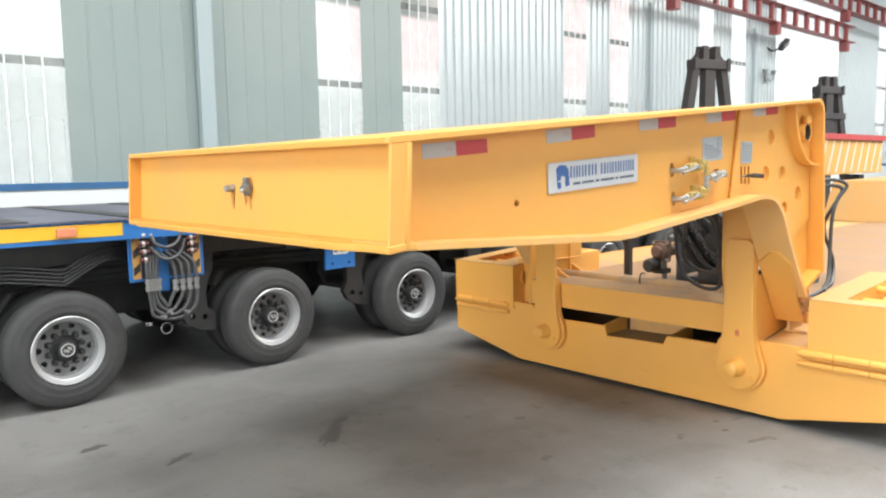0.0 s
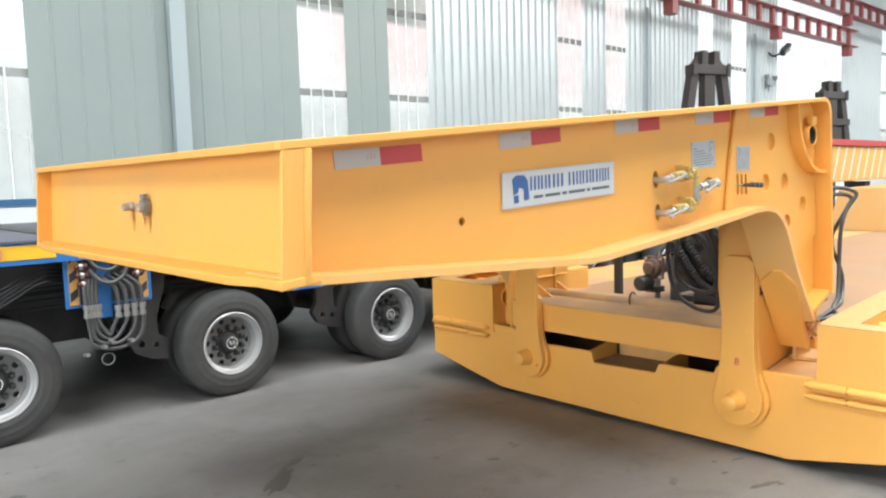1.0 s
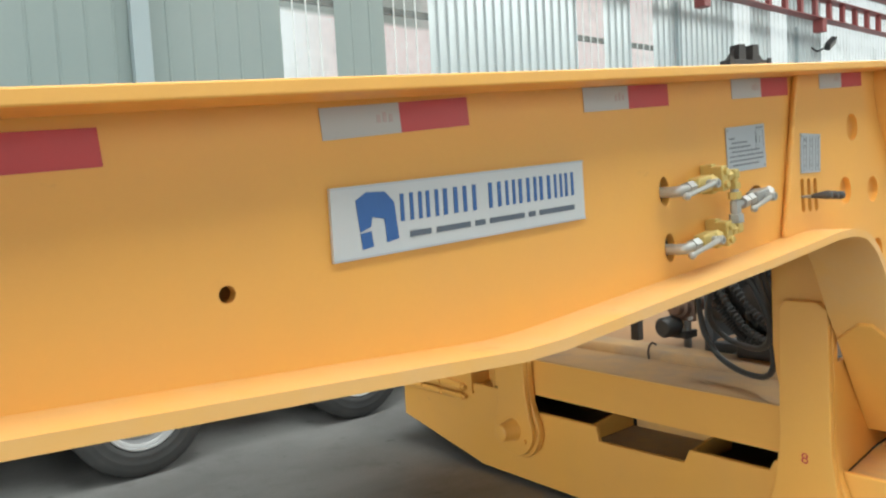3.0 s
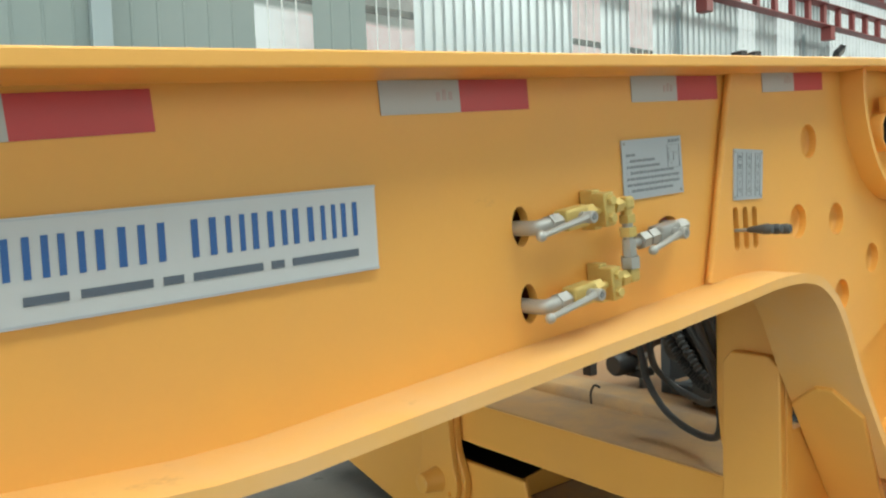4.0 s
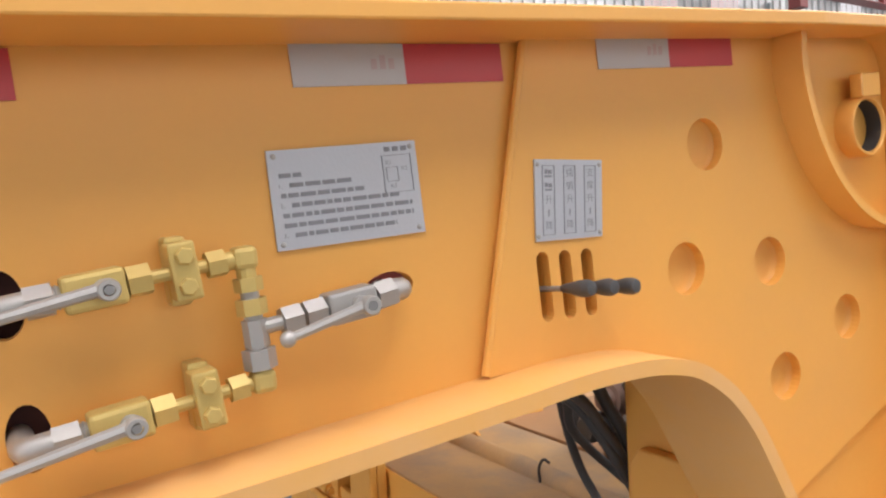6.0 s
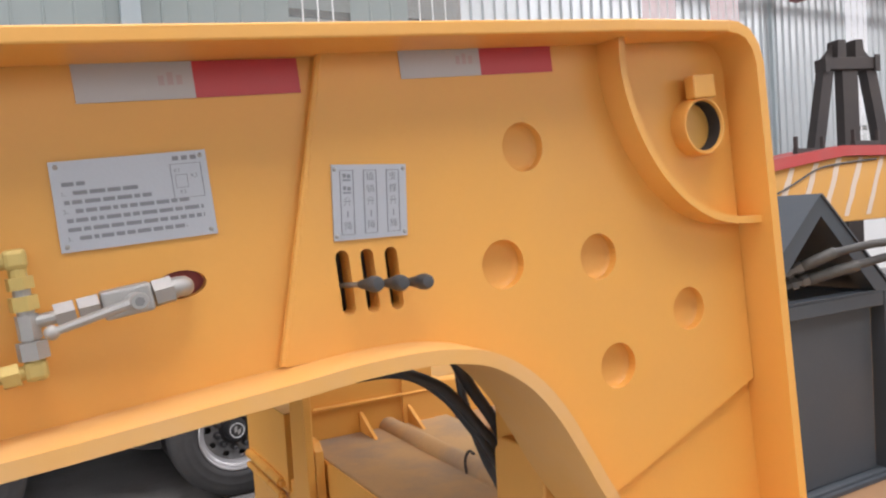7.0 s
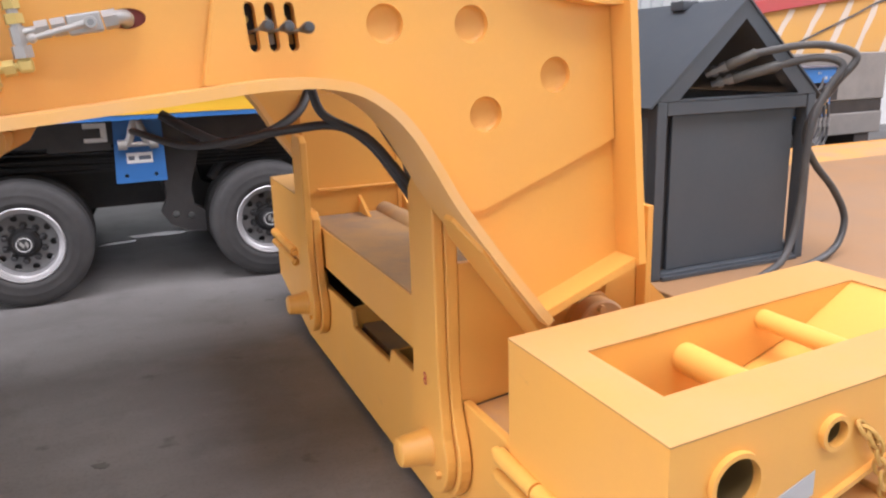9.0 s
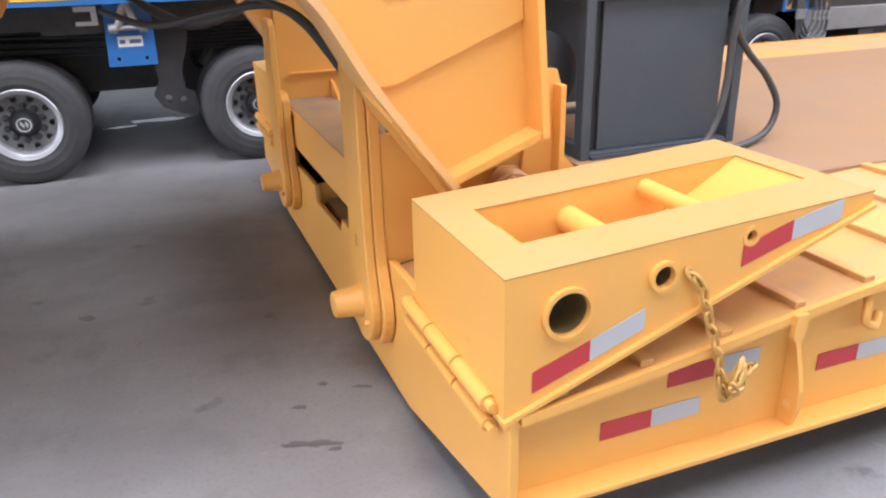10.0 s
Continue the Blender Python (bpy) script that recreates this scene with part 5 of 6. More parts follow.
part("filter_can", lathe((0.05, 0.32, 0.122), (0.20, 0.32, 0.122), [(0, 0.0), (0, 0.041), (0.016, 0.054), (0.108, 0.054), (0.118, 0.033), (0.15, 0.033)], 18), BLACK, motor, smooth=True)
part("bracket", box(0.17, 0.27, 0.25, 0.35, 0.05, 0.09, bevel=0.004), BLACK, motor)
part("pump_stand", rod((0.21, 0.27, 0.0), (0.21, 0.27, 0.17), 0.02, n=12), RIM_DISC, motor)
part("stand_post", box(0.205, 0.255, 0.585, 0.635, -0.001, 0.52, bevel=0.003), BLACK, motor)
for k in range(4):
    part("fitting", hexnut((-0.05, -0.38 + 0.08 * k, 0.24), (-0.06, -0.38 + 0.08 * k, 0.27), 0.017), BLACK, motor)

HOSES = (
    ([(3.50, 1.04, 1.12), (3.48, 0.96, 1.00), (3.465, 0.87, 0.885), (3.455, 0.79, 0.81), (3.445, 0.70, 0.768), (3.43, 0.45, 0.75)], 0.022, 0.12),
    ([(3.56, 0.98, 1.12), (3.53, 0.90, 1.02), (3.51, 0.80, 0.91), (3.49, 0.70, 0.84), (3.47, 0.45, 0.80)], 0.022, 0.12),
    ([(3.52, 0.98, 1.18), (3.50, 0.88, 1.06), (3.48, 0.76, 0.93), (3.46, 0.62, 0.84), (3.44, 0.4, 0.80)], 0.021, 0.09),
    ([(3.54, 0.90, 1.20), (3.52, 0.80, 1.08), (3.50, 0.68, 0.97), (3.47, 0.55, 0.89), (3.45, 0.36, 0.86)], 0.021, 0.09),
    ([(3.55, 0.82, 1.22), (3.53, 0.72, 1.12), (3.51, 0.60, 1.03), (3.49, 0.46, 0.96), (3.47, 0.30, 0.93)], 0.021, 0.09),
    ([(3.49, 0.99, 1.16), (3.47, 0.90, 1.01), (3.45, 0.80, 0.88), (3.43, 0.68, 0.79), (3.41, 0.46, 0.755)], 0.02, 0.12),
    ([(3.50, 0.94, 1.20), (3.48, 0.84, 1.04), (3.46, 0.72, 0.91), (3.43, 0.58, 0.82), (3.41, 0.36, 0.785)], 0.02, 0.12),
    ([(3.53, 0.86, 1.21), (3.51, 0.76, 1.09), (3.48, 0.64, 0.98), (3.46, 0.50, 0.91), (3.44, 0.33, 0.88)], 0.02, 0.12),
    ([(3.52, 0.74, 1.22), (3.50, 0.66, 1.15), (3.48, 0.54, 1.09), (3.46, 0.40, 1.04), (3.45, 0.28, 1.01)], 0.018, 0.0))
for pts, r, wave in HOSES:
    h = part("hydraulic_hose", hose(pts, r, 10, 14, wave=wave * 1.9), HOSE, smooth=not wave)
    tagged(h, "black hose in a ribbed protective sleeve" if wave else "black rubber hydraulic hose beside the pump", "hose", "hydraulic hoses")
# two thick hoses that leave the gable, droop beside the housing and lie on the deck
for start, end, pts in (((3.968, 0.43, 1.303), (4.068, 0.31, 1.372), [(4.174, 0.25, 1.39), (4.266, 0.2, 1.388), (4.335, 0.15, 1.35), (4.285, 0.18, 1.265), (4.245, 0.22, 1.17), (4.275, 0.27, 1.08), (4.37, 0.30, 0.98), (4.48, 0.305, 0.88), (4.545, 0.30, 0.775), (4.515, 0.285, 0.69), (4.42, 0.255, 0.652), (4.25, 0.20, 0.645), (4.05, 0.16, 0.645), (3.86, 0.125, 0.645), (3.60, 0.10, 0.645), (3.42, 0.14, 0.65)]),
                        ((3.994, 0.43, 1.27), (4.14, 0.285, 1.329), [(4.24, 0.22, 1.351), (4.295, 0.165, 1.325), (4.255, 0.18, 1.25), (4.215, 0.19, 1.16), (4.20, 0.195, 1.04), (4.195, 0.195, 0.90), (4.165, 0.185, 0.78), (4.095, 0.165, 0.69), (3.97, 0.145, 0.65), (3.80, 0.06, 0.645), (3.60, 0.05, 0.645), (3.44, 0.12, 0.65)])):
    p, q = Vector(start), Vector(end)
    h = part("hydraulic_hose", hose([q - (q - p) * 0.04] + pts, 0.0128, 12, 8), HOSE_DUSTY, smooth=True)
    tagged(h, "thick grey-black hydraulic hose draped to the deck", "hose", "hydraulic hoses")
    part("crimp_fitting", lathe(p, q, [(0, 0.0), (0, 0.012), (0.02, 0.012), (0.02, 0.019), (0.036, 0.019), (0.036, 0.013), (0.05, 0.013), (0.05, 0.0185), (0.07, 0.0185)], 6), FITTING, h)
    run = (q - p).length
    part("crimp_sleeve", lathe(p, q, [(0.071, 0.0)] + [(0.071 + (run - 0.071) * k / 12, 0.0165 + 0.0025 * (k % 2)) for k in range(13)] + [(run, 0.0)], 14), HOSE_WRAP, h, "sleeve in shiny clear wrap", smooth=True)
# hoses from the neck: two sag behind the link over the cross box and rise again to the pump
for pts, r in (([(2.57, 0.32, 1.33), (2.60, 0.31, 1.25), (2.71, 0.31, 1.186), (2.79, 0.325, 1.10), (2.864, 0.335, 1.0), (2.905, 0.345, 0.90), (2.95, 0.37, 0.79), (3.0, 0.43, 0.735), (3.045, 0.53, 0.724), (3.06, 0.61, 0.745), (3.075, 0.68, 0.785), (3.05, 0.715, 0.868), (3.015, 0.715, 0.966), (2.98, 0.70, 1.07), (2.96, 0.68, 1.18)], 0.0125),
               ([(2.15, 1.35, 1.16), (2.32, 0.95, 1.13), (2.52, 0.52, 1.196), (2.65, 0.40, 1.214), (2.73, 0.35, 1.165), (2.80, 0.335, 1.07), (2.875, 0.34, 0.96), (2.97, 0.40, 0.875), (3.06, 0.49, 0.828), (3.14, 0.60, 0.816), (3.15, 0.675, 0.838), (3.08, 0.70, 0.91), (2.965, 0.64, 1.005), (2.93, 0.61, 1.08), (2.92, 0.60, 1.17)], 0.0125),
               ([(2.25, 1.25, 1.22), (2.35, 1.2, 1.155), (2.47, 1.18, 1.105), (2.62, 1.2, 1.14), (2.735, 1.24, 1.2), (2.8, 1.3, 1.28)], 0.018),
               ([(2.70, 0.28, 1.30), (2.74, 0.30, 1.24), (2.79, 0.325, 1.17), (2.85, 0.33, 1.08), (2.90, 0.345, 0.98), (2.95, 0.36, 0.88)], 0.014)):
    h = part("hydraulic_hose", hose(pts, r, 10, 10), HOSE, smooth=True)
    tagged(h, "black rubber hydraulic hose under the gooseneck", "hose", "hydraulic hoses")

# ---- blue modular trailer ----
BY = 3.30
modular = thing("modular_trailer", (0, BY, 0), "blue and black multi-axle modular trailer on twin tyres", "modular trailer")


def make_wheel():
    """Twin tyres on one hub; the outer face looks towards -y. Origin at the hub's outer face."""
    R, bead, wd = 0.3825, 0.224, 0.215
    prof = [(0.02, bead), (0.006, bead + 0.012), (0.0, bead + 0.03), (-0.0012, bead + 0.036), (0.0, bead + 0.042), (0.001, bead + 0.075), (0.0, bead + 0.08), (0.004, bead + 0.088), (0.006, R - 0.05), (0.013, R - 0.024), (0.03, R - 0.008), (0.06, R), (wd - 0.06, R), (wd - 0.03, R - 0.008), (wd - 0.008, R - 0.03), (wd, bead + 0.05), (wd - 0.02, bead)]
    w = part("wheel", lathe((0, 0, 0), (0, 1, 0), prof, 56), RUBBER, None, "worn black twin tyre on a silver disc wheel", smooth=True)
    inner_t = part("inner_tyre", lathe((0, 0.30, 0), (0, 1.3, 0), prof, 48), RUBBER, w, smooth=True)
    part("rim", lathe((0, 0, 0), (0, 1, 0), [(0.022, bead + 0.002), (0.008, bead + 0.003), (0.003, bead - 0.003), (0.006, bead - 0.009), (0.022, bead - 0.013), (0.024, bead - 0.020), (0.034, bead - 0.022), (0.040, bead - 0.032), (0.060, bead - 0.034), (0.064, bead - 0.038), (0.11, bead - 0.042), (0.115, bead - 0.055)], 56), RIM, w, smooth=True)
    holes = [circle(0.156 * math.cos(k * math.tau / 10), 0.156 * math.sin(k * math.tau / 10), 0.0205, 12) for k in range(10)]
    part("disc", prism(circle(0, 0, bead - 0.04, 56), "y", 0.105, 0.115, holes), RIM_DISC, w)
    part("drum", lathe((0, 0.15, 0), (0, 1, 0), [(0, 0.0), (0, bead - 0.04)], 32), BLACK, w)
    part("hub", lathe((0, 0.105, 0), (0, -1, 0), [(0, 0.092), (0.008, 0.088), (0.014, 0.07), (0.05, 0.062), (0.066, 0.054), (0.07, 0.0)], 28), RIM_DARK, w, smooth=True)
    badge = part("hub_badge", lathe((0, 0.036, 0), (0, -1, 0), [(0, 0.043), (0.003, 0.043), (0.003, 0.0385), (0, 0.0385)], 28), WHITE, w, "bright ring emblem")
    for pq in (((-0.016, -0.024), (0.004, -0.024), (0.02, 0.004), (0.002, 0.006)), ((-0.026, 0.004), (-0.006, 0.002), (0.014, 0.024), (-0.008, 0.026))):
        part("emblem_bar", prism(list(pq), "y", 0.0335, 0.036), STEEL, badge)
    for k in range(10):
        a = (k + 0.5) * math.tau / 10
        c = (0.108 * math.cos(a), 0.105, 0.108 * math.sin(a))
        part("nut", lathe(c, (c[0], c[1] - 1, c[2]), [(0, 0.023), (0.012, 0.022), (0.012, 0.0175), (0.042, 0.016), (0.046, 0.011), (0.046, 0.0)], 6), RIM_DARK, w)
    return w


wheel0 = make_wheel()
wheel0.parent = modular
AXLES = [-3.0, -1.5, 0.0, 1.505, 2.965, 4.46, 5.96, 7.35]
wheel0.matrix_basis = pose(AXLES[0], 0.0, 0.3825)
for i, x in enumerate(AXLES):
    if i:
        copy_thing(wheel0, pose(x, 0, 0.3825, 0, 37 * i, 0))
    copy_thing(wheel0, pose(x, 2.62, 0.3825, 0, 21 * i, 180))
    # pendulum arm and axle
    arm = prism([(x - 0.42, 1.05), (x - 0.62, 1.02), (x - 0.66, 0.6), (x - 0.58, 0.46), (x - 0.1, 0.34), (x, 0.36), (x + 0.02, 0.44), (x - 0.36, 0.60)], "y", 0.62, 0.78, bevel=0.01)
    lug = prism([(x - 0.64, 1.05), (x - 0.63, 0.55), (x - 0.67, 0.47), (x - 0.62, 0.385), (x - 0.52, 0.335), (x - 0.40, 0.315), (x - 0.395, 0.46), (x - 0.46, 0.50), (x - 0.47, 0.62), (x - 0.40, 0.84), (x - 0.40, 1.05)], "y", 0.2, 0.26, [circle(x - 0.58, 0.445, 0.024, 12), circle(x - 0.485, 0.43, 0.022, 12)])
    part("suspension_bracket", lug, BLACK, modular)
    part("pendulum_arm", arm, BLACK, modular)
    part("arm_pin", rod((x - 0.52, 0.30, 0.52), (x - 0.52, 0.8, 0.52), 0.05, n=16), BLACK, modular)
    part("axle_beam", rod((x, 0.2, 0.3825), (x, 2.4, 0.3825), 0.07, n=16), BLACK, modular)
    part("turntable", lathe((x - 0.45, 1.3, 0.85), (x - 0.45, 1.3, 1.1), [(0, 0.3), (0.2, 0.34), (0.2, 0.0)], 24), BLACK, modular)
    part("cylinder", rod((x - 0.3, 0.45, 0.62), (x - 0.05, 0.45, 0.98), 0.05, n=14), BLACK, modular)
part("deck", box(-4.2, 8.0, -0.08, 2.7, 1.216, 1.228), mat("dark_deck_paint", (0.10, 0.10, 0.14), 0.55, var=0.2, dirt=(0.25, 0.25, 0.28), dirt_amount=0.5), modular, "dark grey deck plate")
for k in range(16):
    part("deck_bar", box(-4.1 + k * 0.75, -3.95 + k * 0.75, -0.06, 2.6, 1.2285, 1.236), BLACK, modular)
part("side_rail", box(-4.2, 8.0, -0.06, -0.03, 1.085, 1.214), BLUE, modular)
for a, b in ((-4.1, 0.36), (1.0, 7.4)):
    part("reflective_strip", box(a, b, -0.0645, -0.061, 1.115, 1.2), STRIPE_YELLOW, modular, "yellow reflective strip")
for x in (-1.8, -0.05):
    part("side_marker", box(x, x + 0.12, -0.085, -0.065, 1.125, 1.185, bevel=0.006), mat("orange_lens", (0.6, 0.22, 0.12), 0.25), modular)
# Deepened spine, far panel and end box: added fill for a dark underside.
part("spine", box(-4.2, 8.0, 0.9, 1.7, 0.42, 1.21), BLACK, modular)
part("far_side_filler", box(-4.2, 8.0, 2.46, 2.5, 0.55, 1.21), BLACK, modular)
part("long_beam", box(-4.2, 8.0, 0.135, 0.25, 0.93, 1.21), BLACK, modular)
part("end_filler", box(7.45, 8.0, 0.3, 2.4, 0.45, 1.209), BLACK, modular)
for k in range(9):
    x = -3.7 + k * 1.5
    part("cross_member", box(x, x + 0.12, 0.25, 2.5, 0.9, 1.2), BLACK, modular)
PIPE = mat("grey_pipe_paint", (0.04, 0.04, 0.043), 0.4, metal=0.3, var=0.15)
rnd = random.Random(11)
for k in range(9):
    z = 0.78 + 0.025 * (k % 7)
    y = 0.33 + 0.04 * (k // 7)
    part("brake_pipe", hose([(-4.0 + rnd.uniform(0, 0.5), y, z), (-1.5, y, z - rnd.uniform(0, 0.05)), (0.8, y + 0.02, z + rnd.uniform(-0.03, 0.03)), (3.0, y, z - 0.03), (7.5, y, z)], 0.009, 6, 10), HOSE, modular)
for x in AXLES[1:3]:
    for k in range(5):
        z = 0.83 + 0.024 * k
        part("arm_pipe", hose([(x - 0.5, 0.10, z + 0.03), (x - 0.3, 0.07, z + 0.025), (x - 0.02, 0.05, z - 0.02), (x + 0.03, 0.05, z - 0.015), (x + 0.26, 0.06, z + 0.11), (x + 0.34, 0.07, z + 0.125), (x + 0.46, 0.16, z + 0.11)], 0.0065, 8, 4), PIPE, modular, smooth=True)


GREY_HOSE = mat("grey_hose", (0.055, 0.055, 0.058), 0.42)


def hose_panel(x0):
    """Blue end plate with hatched edges, couplings and looped hoses."""
    pn = part("hose_panel", box(x0, x0 + 0.53, 0.0, 0.02, 0.78, 1.2, bevel=0.004), BLUE, modular, "blue coupling panel with hanging hoses")
    # Black plate on the panel's face stands in for a shaded recess.
    part("recess_shade_plate", box(x0 + 0.085, x0 + 0.445, -0.004, -0.001, 0.80, 1.18), BLACK, pn, "black plate standing in for a dark recess")
    for dx in (0.028, 0.455):
        part("hatch_base", box(x0 + dx - 0.004, x0 + dx + 0.051, -0.003, -0.0005, 0.80, 1.19), FADED_ORANGE, pn)
        for k in range(0, 6, 2):
            z = 0.82 + k * 0.06
            part("hatch_bar", prism([(x0 + dx, z), (x0 + dx + 0.045, z + 0.035), (x0 + dx + 0.045, z + 0.09), (x0 + dx, z + 0.055)], "y", -0.006, -0.0035), BLACK, pn)
    part("middle_plate", box(x0 + 0.19, x0 + 0.27, -0.008, -0.0045, 0.70, 1.18), BLUE, pn)
    # silver quick couplings, then rows of banded ones
    for u0, u1, z in ((0.05, 0.115, 1.168), (0.05, 0.145, 1.10), (0.34, 0.45, 1.12), (0.27, 0.32, 1.165)):
        n = u1 - u0
        part("coupling", lathe((x0 + u0, -0.045, z), (x0 + u1, -0.045, z + 0.004), [(0, 0.0), (0, 0.014), (n * 0.25, 0.014), (n * 0.27, 0.020), (n * 0.5, 0.020), (n * 0.53, 0.012), (n * 0.8, 0.012), (n * 0.82, 0.017), (n, 0.017), (n, 0.0)], 12), STEEL, pn, "bright quick coupling", smooth=True)
    for u, z in ((0.052, 1.04), (0.056, 0.985), (0.062, 0.93), (0.386, 1.06), (0.388, 1.017), (0.39, 0.968)):
        cp = part("coupling", lathe((x0 + u, -0.045, z), (x0 + u + 0.07, -0.045, z + 0.003), [(0, 0.0), (0, 0.017), (0.07, 0.017), (0.07, 0.0)], 12), MAROON, pn, "maroon banded coupling", smooth=True)
        part("collar", lathe((x0 + u + 0.024, -0.045, z + 0.001), (x0 + u + 1, -0.045, z + 0.044), [(0, 0.0172), (0, 0.0215), (0.018, 0.0215), (0.018, 0.0172)], 12), STEEL, cp, smooth=True)
        part("stem", rod((x0 + u + 0.035, -0.03, z), (x0 + u + 0.035, -0.003, z), 0.01, n=8), FITTING, cp)
    part("sticker", prism([(x0 + 0.238, 1.07), (x0 + 0.238, 1.115), (x0 + 0.262, 1.09)], "y", -0.0105, -0.0085), WHITE, pn, "small white arrow sticker")
    part("back_hose", hose([(x0 + 0.14, -0.05, 1.10), (x0 + 0.16, -0.07, 1.04), (x0 + 0.24, -0.075, 1.01), (x0 + 0.32, -0.07, 1.05), (x0 + 0.35, -0.05, 1.13)], 0.012, 8, 6), GREY_HOSE, pn, smooth=True)
    part("back_hose", hose([(x0 + 0.13, -0.06, 1.02), (x0 + 0.18, -0.085, 0.95), (x0 + 0.25, -0.09, 0.93), (x0 + 0.33, -0.08, 0.97), (x0 + 0.37, -0.06, 1.06)], 0.012, 8, 6), GREY_HOSE, pn, smooth=True)
    for k in range(4):
        a, b = x0 + 0.16 - 0.022 * k, x0 + 0.285 + 0.05 * k
        low = 0.60 - 0.03 * k
        part("looped_hose", hose([(a + 0.015, -0.045, 0.96), (a, -0.06, 0.86), (a + 0.005 * k, -0.07, low + 0.11), (a + 0.035, -0.08, low + 0.03), ((a + b) / 2, -0.085 - 0.004 * k, low), (b - 0.045, -0.08, low + 0.04), (b, -0.075, low + 0.13), (b, -0.07, 0.84), (b - 0.02, -0.06, 0.905), (b - 0.11, -0.04, 0.985)], 0.0125, 10, 6), GREY_HOSE, pn, smooth=True)
        for u, z0, z1 in ((a + 0.004, 0.72, 0.80), (b, 0.70, 0.78)):
            part("ferrule", lathe((u, -0.07, z0), (u, -0.07, z1), [(0, 0.017), (0, 0.022), (0.025, 0.022), (0.027, 0.018), (0.05, 0.018), (0.052, 0.023), (0.08, 0.023), (0.08, 0.0)], 12), FITTING, pn, smooth=True)
    for u, z in ((0.06, 0.50), (0.165, 0.535), (0.21, 0.56), (0.33, 0.55)):
        part("cap_nut", hexnut((x0 + u, -0.10, z), (x0 + u + 0.01, -0.14, z + 0.005), 0.014), FITTING, pn)
    part("hose_ring", hose([(x0 + 0.2 + 0.038 * math.sin(k * math.tau / 10), -0.085, 0.45 + 0.038 * math.cos(k * math.tau / 10)) for k in range(11)], 0.004, 6, 2), FITTING, pn)


hose_panel(0.41)
hose_panel(7.5)
# blue lashing plate with a shackle
lp = part("lashing_plate", prism([(2.055, 0.69), (2.353, 0.69), (2.353, 1.10), (2.075, 1.10)], "y", 0.10, 0.125, [circle(2.12, 0.735, 0.013, 12), circle(2.29, 0.735, 0.013, 12)]), BLUE, modular, "blue lashing plate with a shackle")
part("type_label", box(2.13, 2.28, 0.096, 0.0995, 0.81, 0.875), WHITE, lp)
for u, w in ((2.14, 0.035), (2.2, 0.07)):
    part("label_bar", box(u, u + w, 0.0945, 0.0958, 0.83, 0.855), PRINT, lp)
part("shackle", hose([(2.125, 0.06, 0.93), (2.16, 0.05, 0.965), (2.18, 0.045, 1.03), (2.205, 0.045, 1.08), (2.23, 0.045, 1.03), (2.25, 0.05, 0.965), (2.285, 0.06, 0.93)], 0.024, 12, 8), STEEL, lp, smooth=True)
part("shackle_pin", lathe((2.09, 0.055, 0.93), (2.32, 0.055, 0.93), [(0, 0.0), (0, 0.032), (0.05, 0.032), (0.052, 0.016), (0.18, 0.016), (0.182, 0.032), (0.23, 0.032), (0.23, 0.0)], 14), STEEL, lp, smooth=True)

white_mark = part("stencil_plate", box(1.905, 2.035, 0.115, 0.118, 1.035, 1.065), WHITE, modular, "white angular stencil mark")
part("stencil_bar", box(1.905, 2.035, 0.115, 0.118, 0.95, 0.975), WHITE, white_mark)
part("stencil_bar", box(2.0, 2.035, 0.115, 0.118, 0.976, 1.034), WHITE, white_mark)
part("mark_ground", box(1.7, 2.05, 0.119, 0.133, 0.90, 1.10), BLACK, modular)

# ---- things further back ----
striped = thing("striped_beam", (7.2, 4.05, 0), "long yellow trailer neck with white hand-painted stripes and red top", "trailer neck")
OUT = [(0, 1.22), (10.4, 1.27), (10.4, 1.965), (2.75, 1.965), (0, 1.635)]
part("beam_body", prism(OUT, "y", 0, 0.5, bevel=0.01), FADED_ORANGE, striped)
part("red_cap", strip([(-0.1, 1.627), (2.75, 1.97), (10.5, 1.97)], 0.115, "y", -0.05, 0.55), CAP_RED, striped, "faded red top flange")
rnd = random.Random(3)
for k in range(25):
    x = 0.35 + k * 0.405
    top = 1.955 if x + 0.30 > 2.75 else 1.63 + (x + 0.30) * 0.12
    n = 6
    left = [(x + 0.30 * i / n + rnd.uniform(-0.012, 0.012), 1.30 + (top - 1.30) * i / n) for i in range(n + 1)]
    right = [(x + 0.085 + 0.30 * i / n + rnd.uniform(-0.012, 0.012), 1.30 + (top - 1.30) * i / n) for i in range(n + 1)]
    part("white_stripe", prism(left + right[::-1], "y", -0.004, -0.001), FADED_WHITE, striped)
for x in (1.2, 9.3):
    part("support_leg", box(x, x + 0.3, 0.1, 0.4, 0, 1.23), RUST, striped)
for x, w in ((0.9, 0.4), (1.45, 0.02), (1.7, 0.02), (2.15, 0.5), (3.2, 0.5)):
    z = 1.97 + 0.115 if x > 2.7 else 1.745 + x * 0.12
    part("top_fitting", box(x, x + w, 0.1, 0.16, z, z + 0.07), RUST, striped)
    for dx in ((0.0, w - 0.03) if w > 0.1 else ()):
        part("top_pin", box(x + dx, x + dx + 0.03, 0.11, 0.15, z + 0.06, z + 0.2), RUST, striped)

cable = part("loose_cable", hose([(8.0, 4.036, 1.30), (8.35, 4.036, 1.42), (8.75, 4.036, 1.56), (9.15, 4.036, 1.70), (9.55, 4.036, 1.84), (10.1, 4.036, 1.90), (10.6, 4.036, 1.93)], 0.011, 8, 6), HOSE, smooth=True)
tagged(cable, "thin black cable slung across the striped beam", "cable")

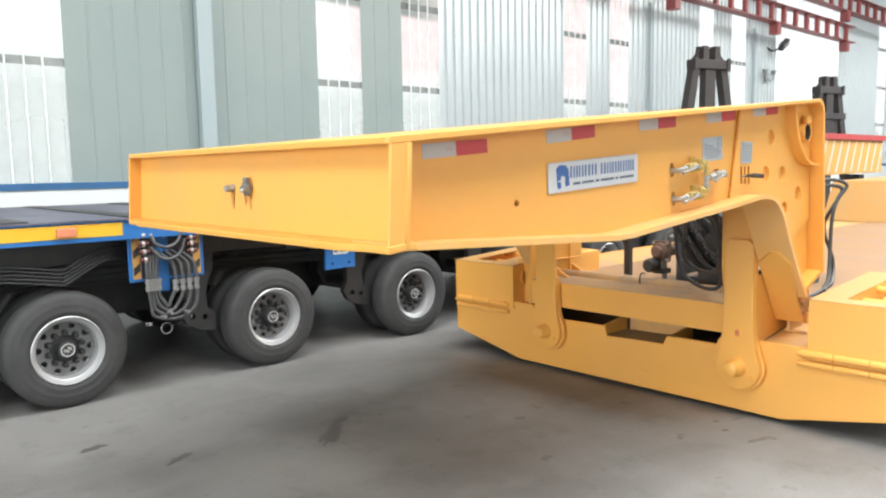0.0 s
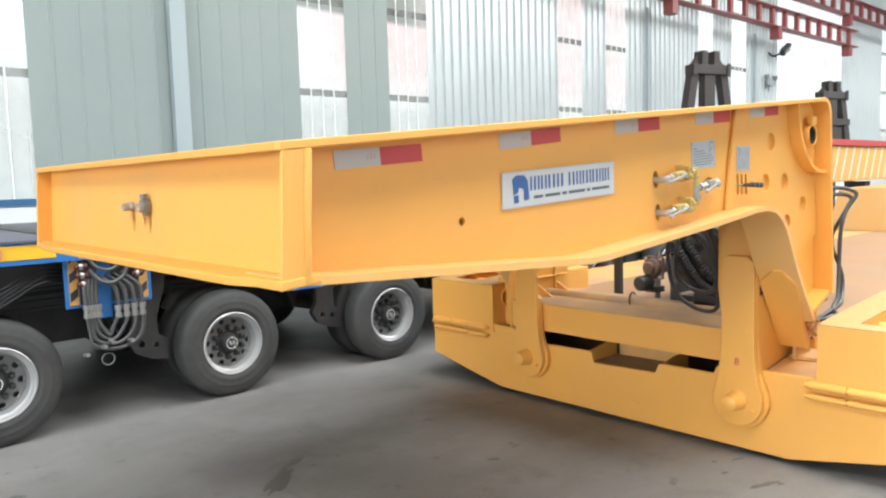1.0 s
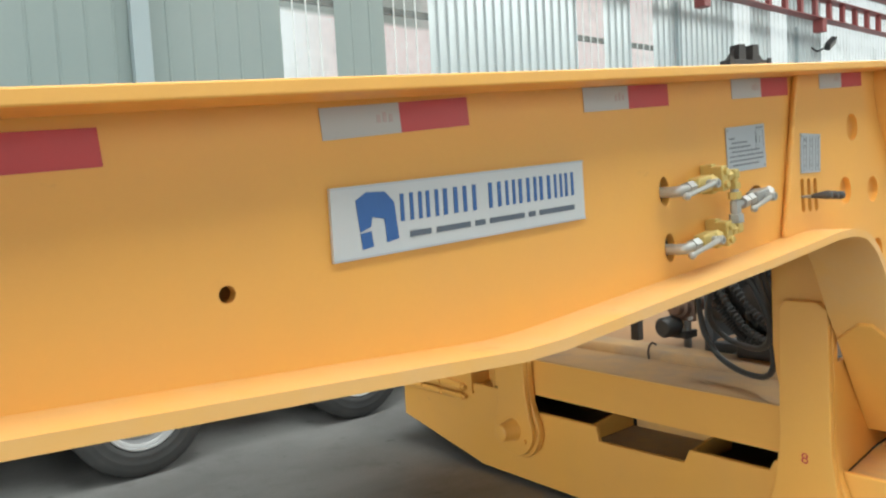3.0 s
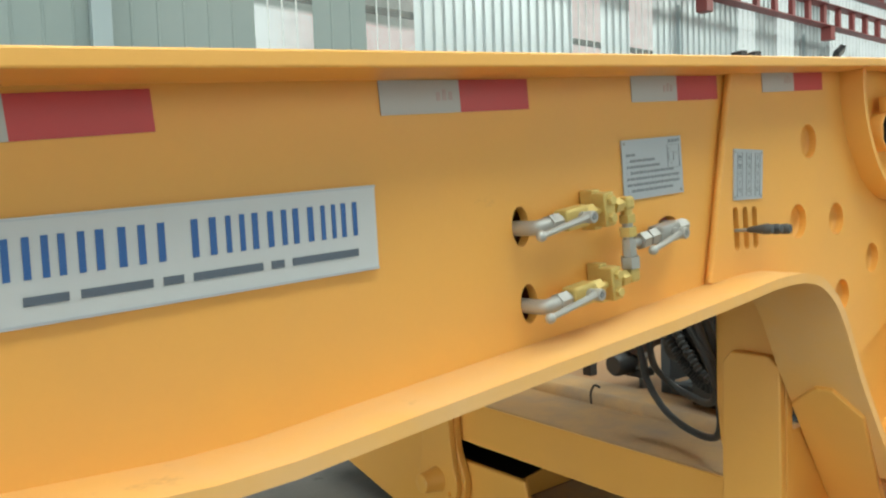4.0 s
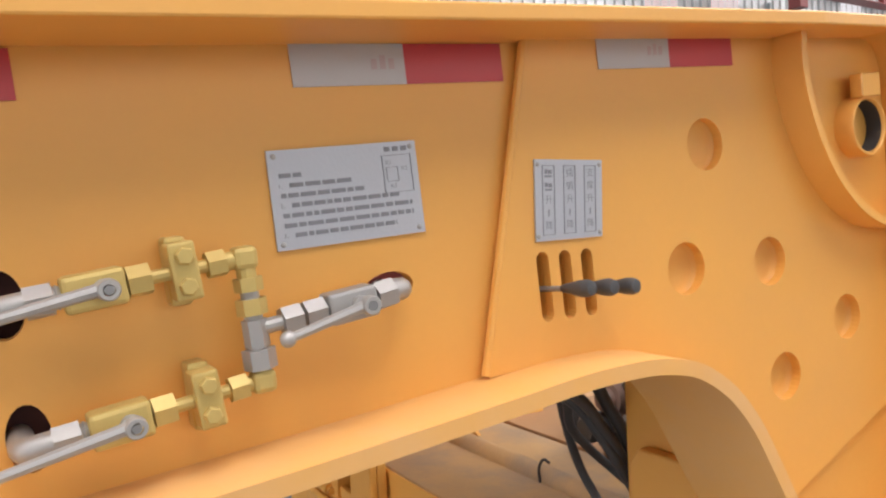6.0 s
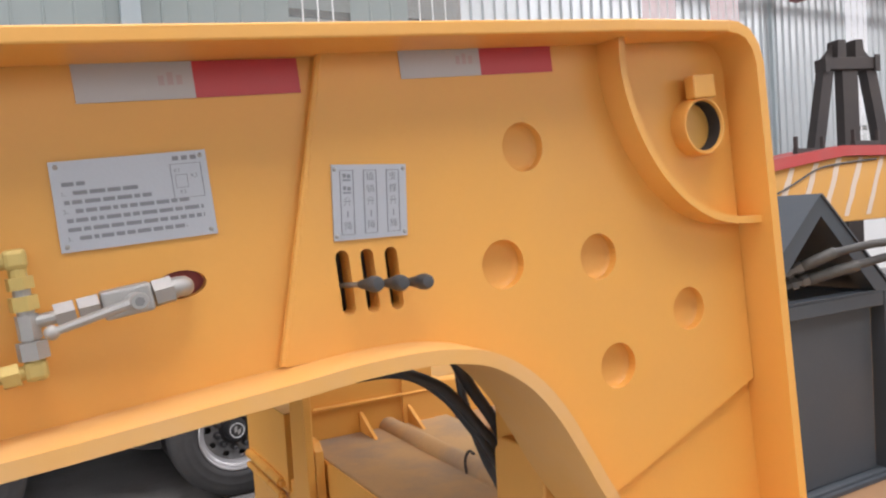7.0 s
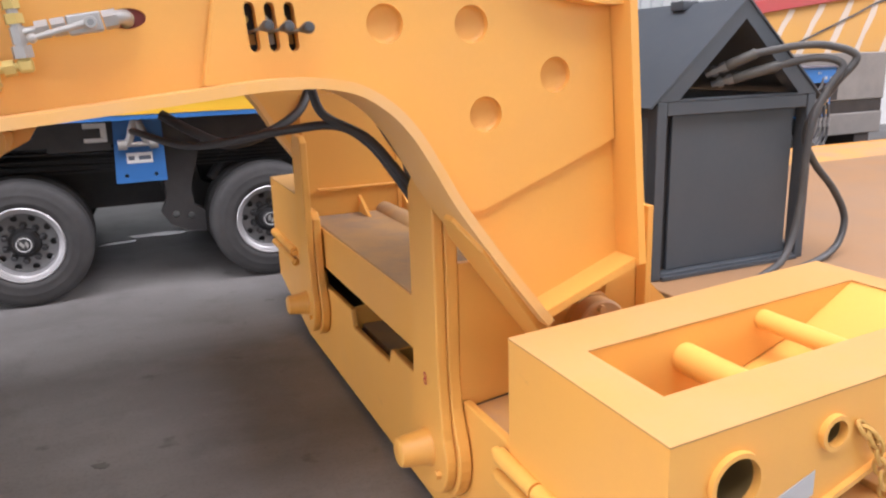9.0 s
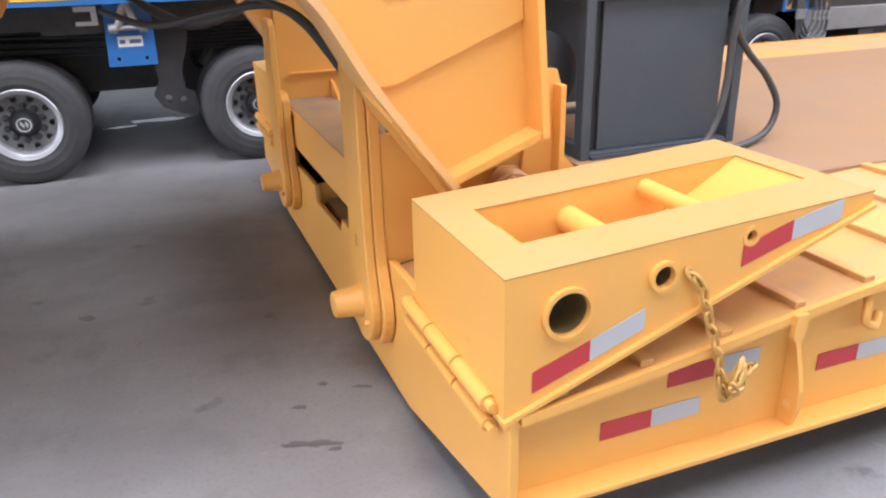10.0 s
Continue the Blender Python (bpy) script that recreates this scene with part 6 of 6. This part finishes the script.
TAUPE = mat("dusty_taupe_paint", (0.19, 0.18, 0.17), 0.6, var=0.12, dirt=(0.27, 0.25, 0.23), dirt_amount=0.6, dirt_scale=4)
counter = thing("grey_ballast_box", (7.7, 3.6, 0), "dusty grey steel ballast box with a dark band", "ballast box")
part("body", box(0, 1.43, 0, 0.42, 0.55, 0.76, bevel=0.01), TAUPE, counter)
part("dark_band", box(0.012, 1.418, 0.012, 0.408, 0.762, 0.878), BLACK, counter)
part("upper_body", box(0, 1.43, 0, 0.42, 0.88, 1.33, bevel=0.012), TAUPE, counter)
for x in (0.15, 1.1):
    part("foot", box(x, x + 0.2, 0.02, 0.4, 0, 0.549), RUST, counter)


def trestle(x, y, h, bar=False):
    t = thing("trestle", label="dark weathered steel trestle with a notched head", category="trestle", group="trestles", m=pose(x, y, 0, 0, 0, -17))
    part("middle_post", box(-0.14, 0.14, -0.09, 0.09, 0, h - 0.46, bevel=0.008), RUST, t)
    part("head", box(-0.46, 0.46, -0.13, 0.13, h - 0.46, h - 0.27, bevel=0.012), RUST, t)
    for d in (-1, 1):
        part("leg", prism([(d * 0.29, h - 0.462), (d * 0.47, h - 0.462), (d * 1.12, 0), (d * 0.92, 0)], "y", -0.09, 0.09), RUST, t)
        part("horn", prism([(d * 0.08, h - 0.268), (d * 0.24, h - 0.268), (d * 0.22, h), (d * 0.09, h)], "y", -0.12, 0.12), RUST, t)
        part("horn_gusset", prism([(d * 0.245, h - 0.268), (d * 0.44, h - 0.268), (d * 0.245, h - 0.06)], "y", -0.02, 0.02), RUST, t)
        part("keeper_plate", box(*sorted((d * 0.40, d * 0.49)), -0.16, -0.135, h - 0.50, h - 0.24, bevel=0.004), RUST, t)
    if bar:
        part("cross_bar", box(-0.62, 0.62, -0.12, 0.12, h - 1.15, h - 0.98, bevel=0.01), RUST, t)
        part("web_plate", box(-0.42, 0.42, -0.03, 0.03, h - 2.2, h - 1.151), RUST, t)
    return t


trestle(13.3, 6.05, 3.92)
trestle(20.3, 6.3, 3.82, True)
flood = thing("flood_lamp", label="small dark flood lamp tilted on a wall bracket", category="flood lamp", m=pose(20.2, 7.5, 4.82, 25, -28, 0))
part("housing", prism([(-0.2, -0.1), (0.2, -0.1), (0.24, 0.1), (-0.24, 0.1)], "y", -0.09, 0.05, bevel=0.015), BLACK, flood)
part("lens", box(-0.19, 0.19, -0.097, -0.091, -0.075, 0.08), TAUPE, flood, "dull glass lens")
part("bracket", hose([(-0.1, 0.05, -0.08), (-0.14, 0.2, -0.2), (-0.1, 0.38, -0.16)], 0.025, 8, 5), BLACK, flood, smooth=True)
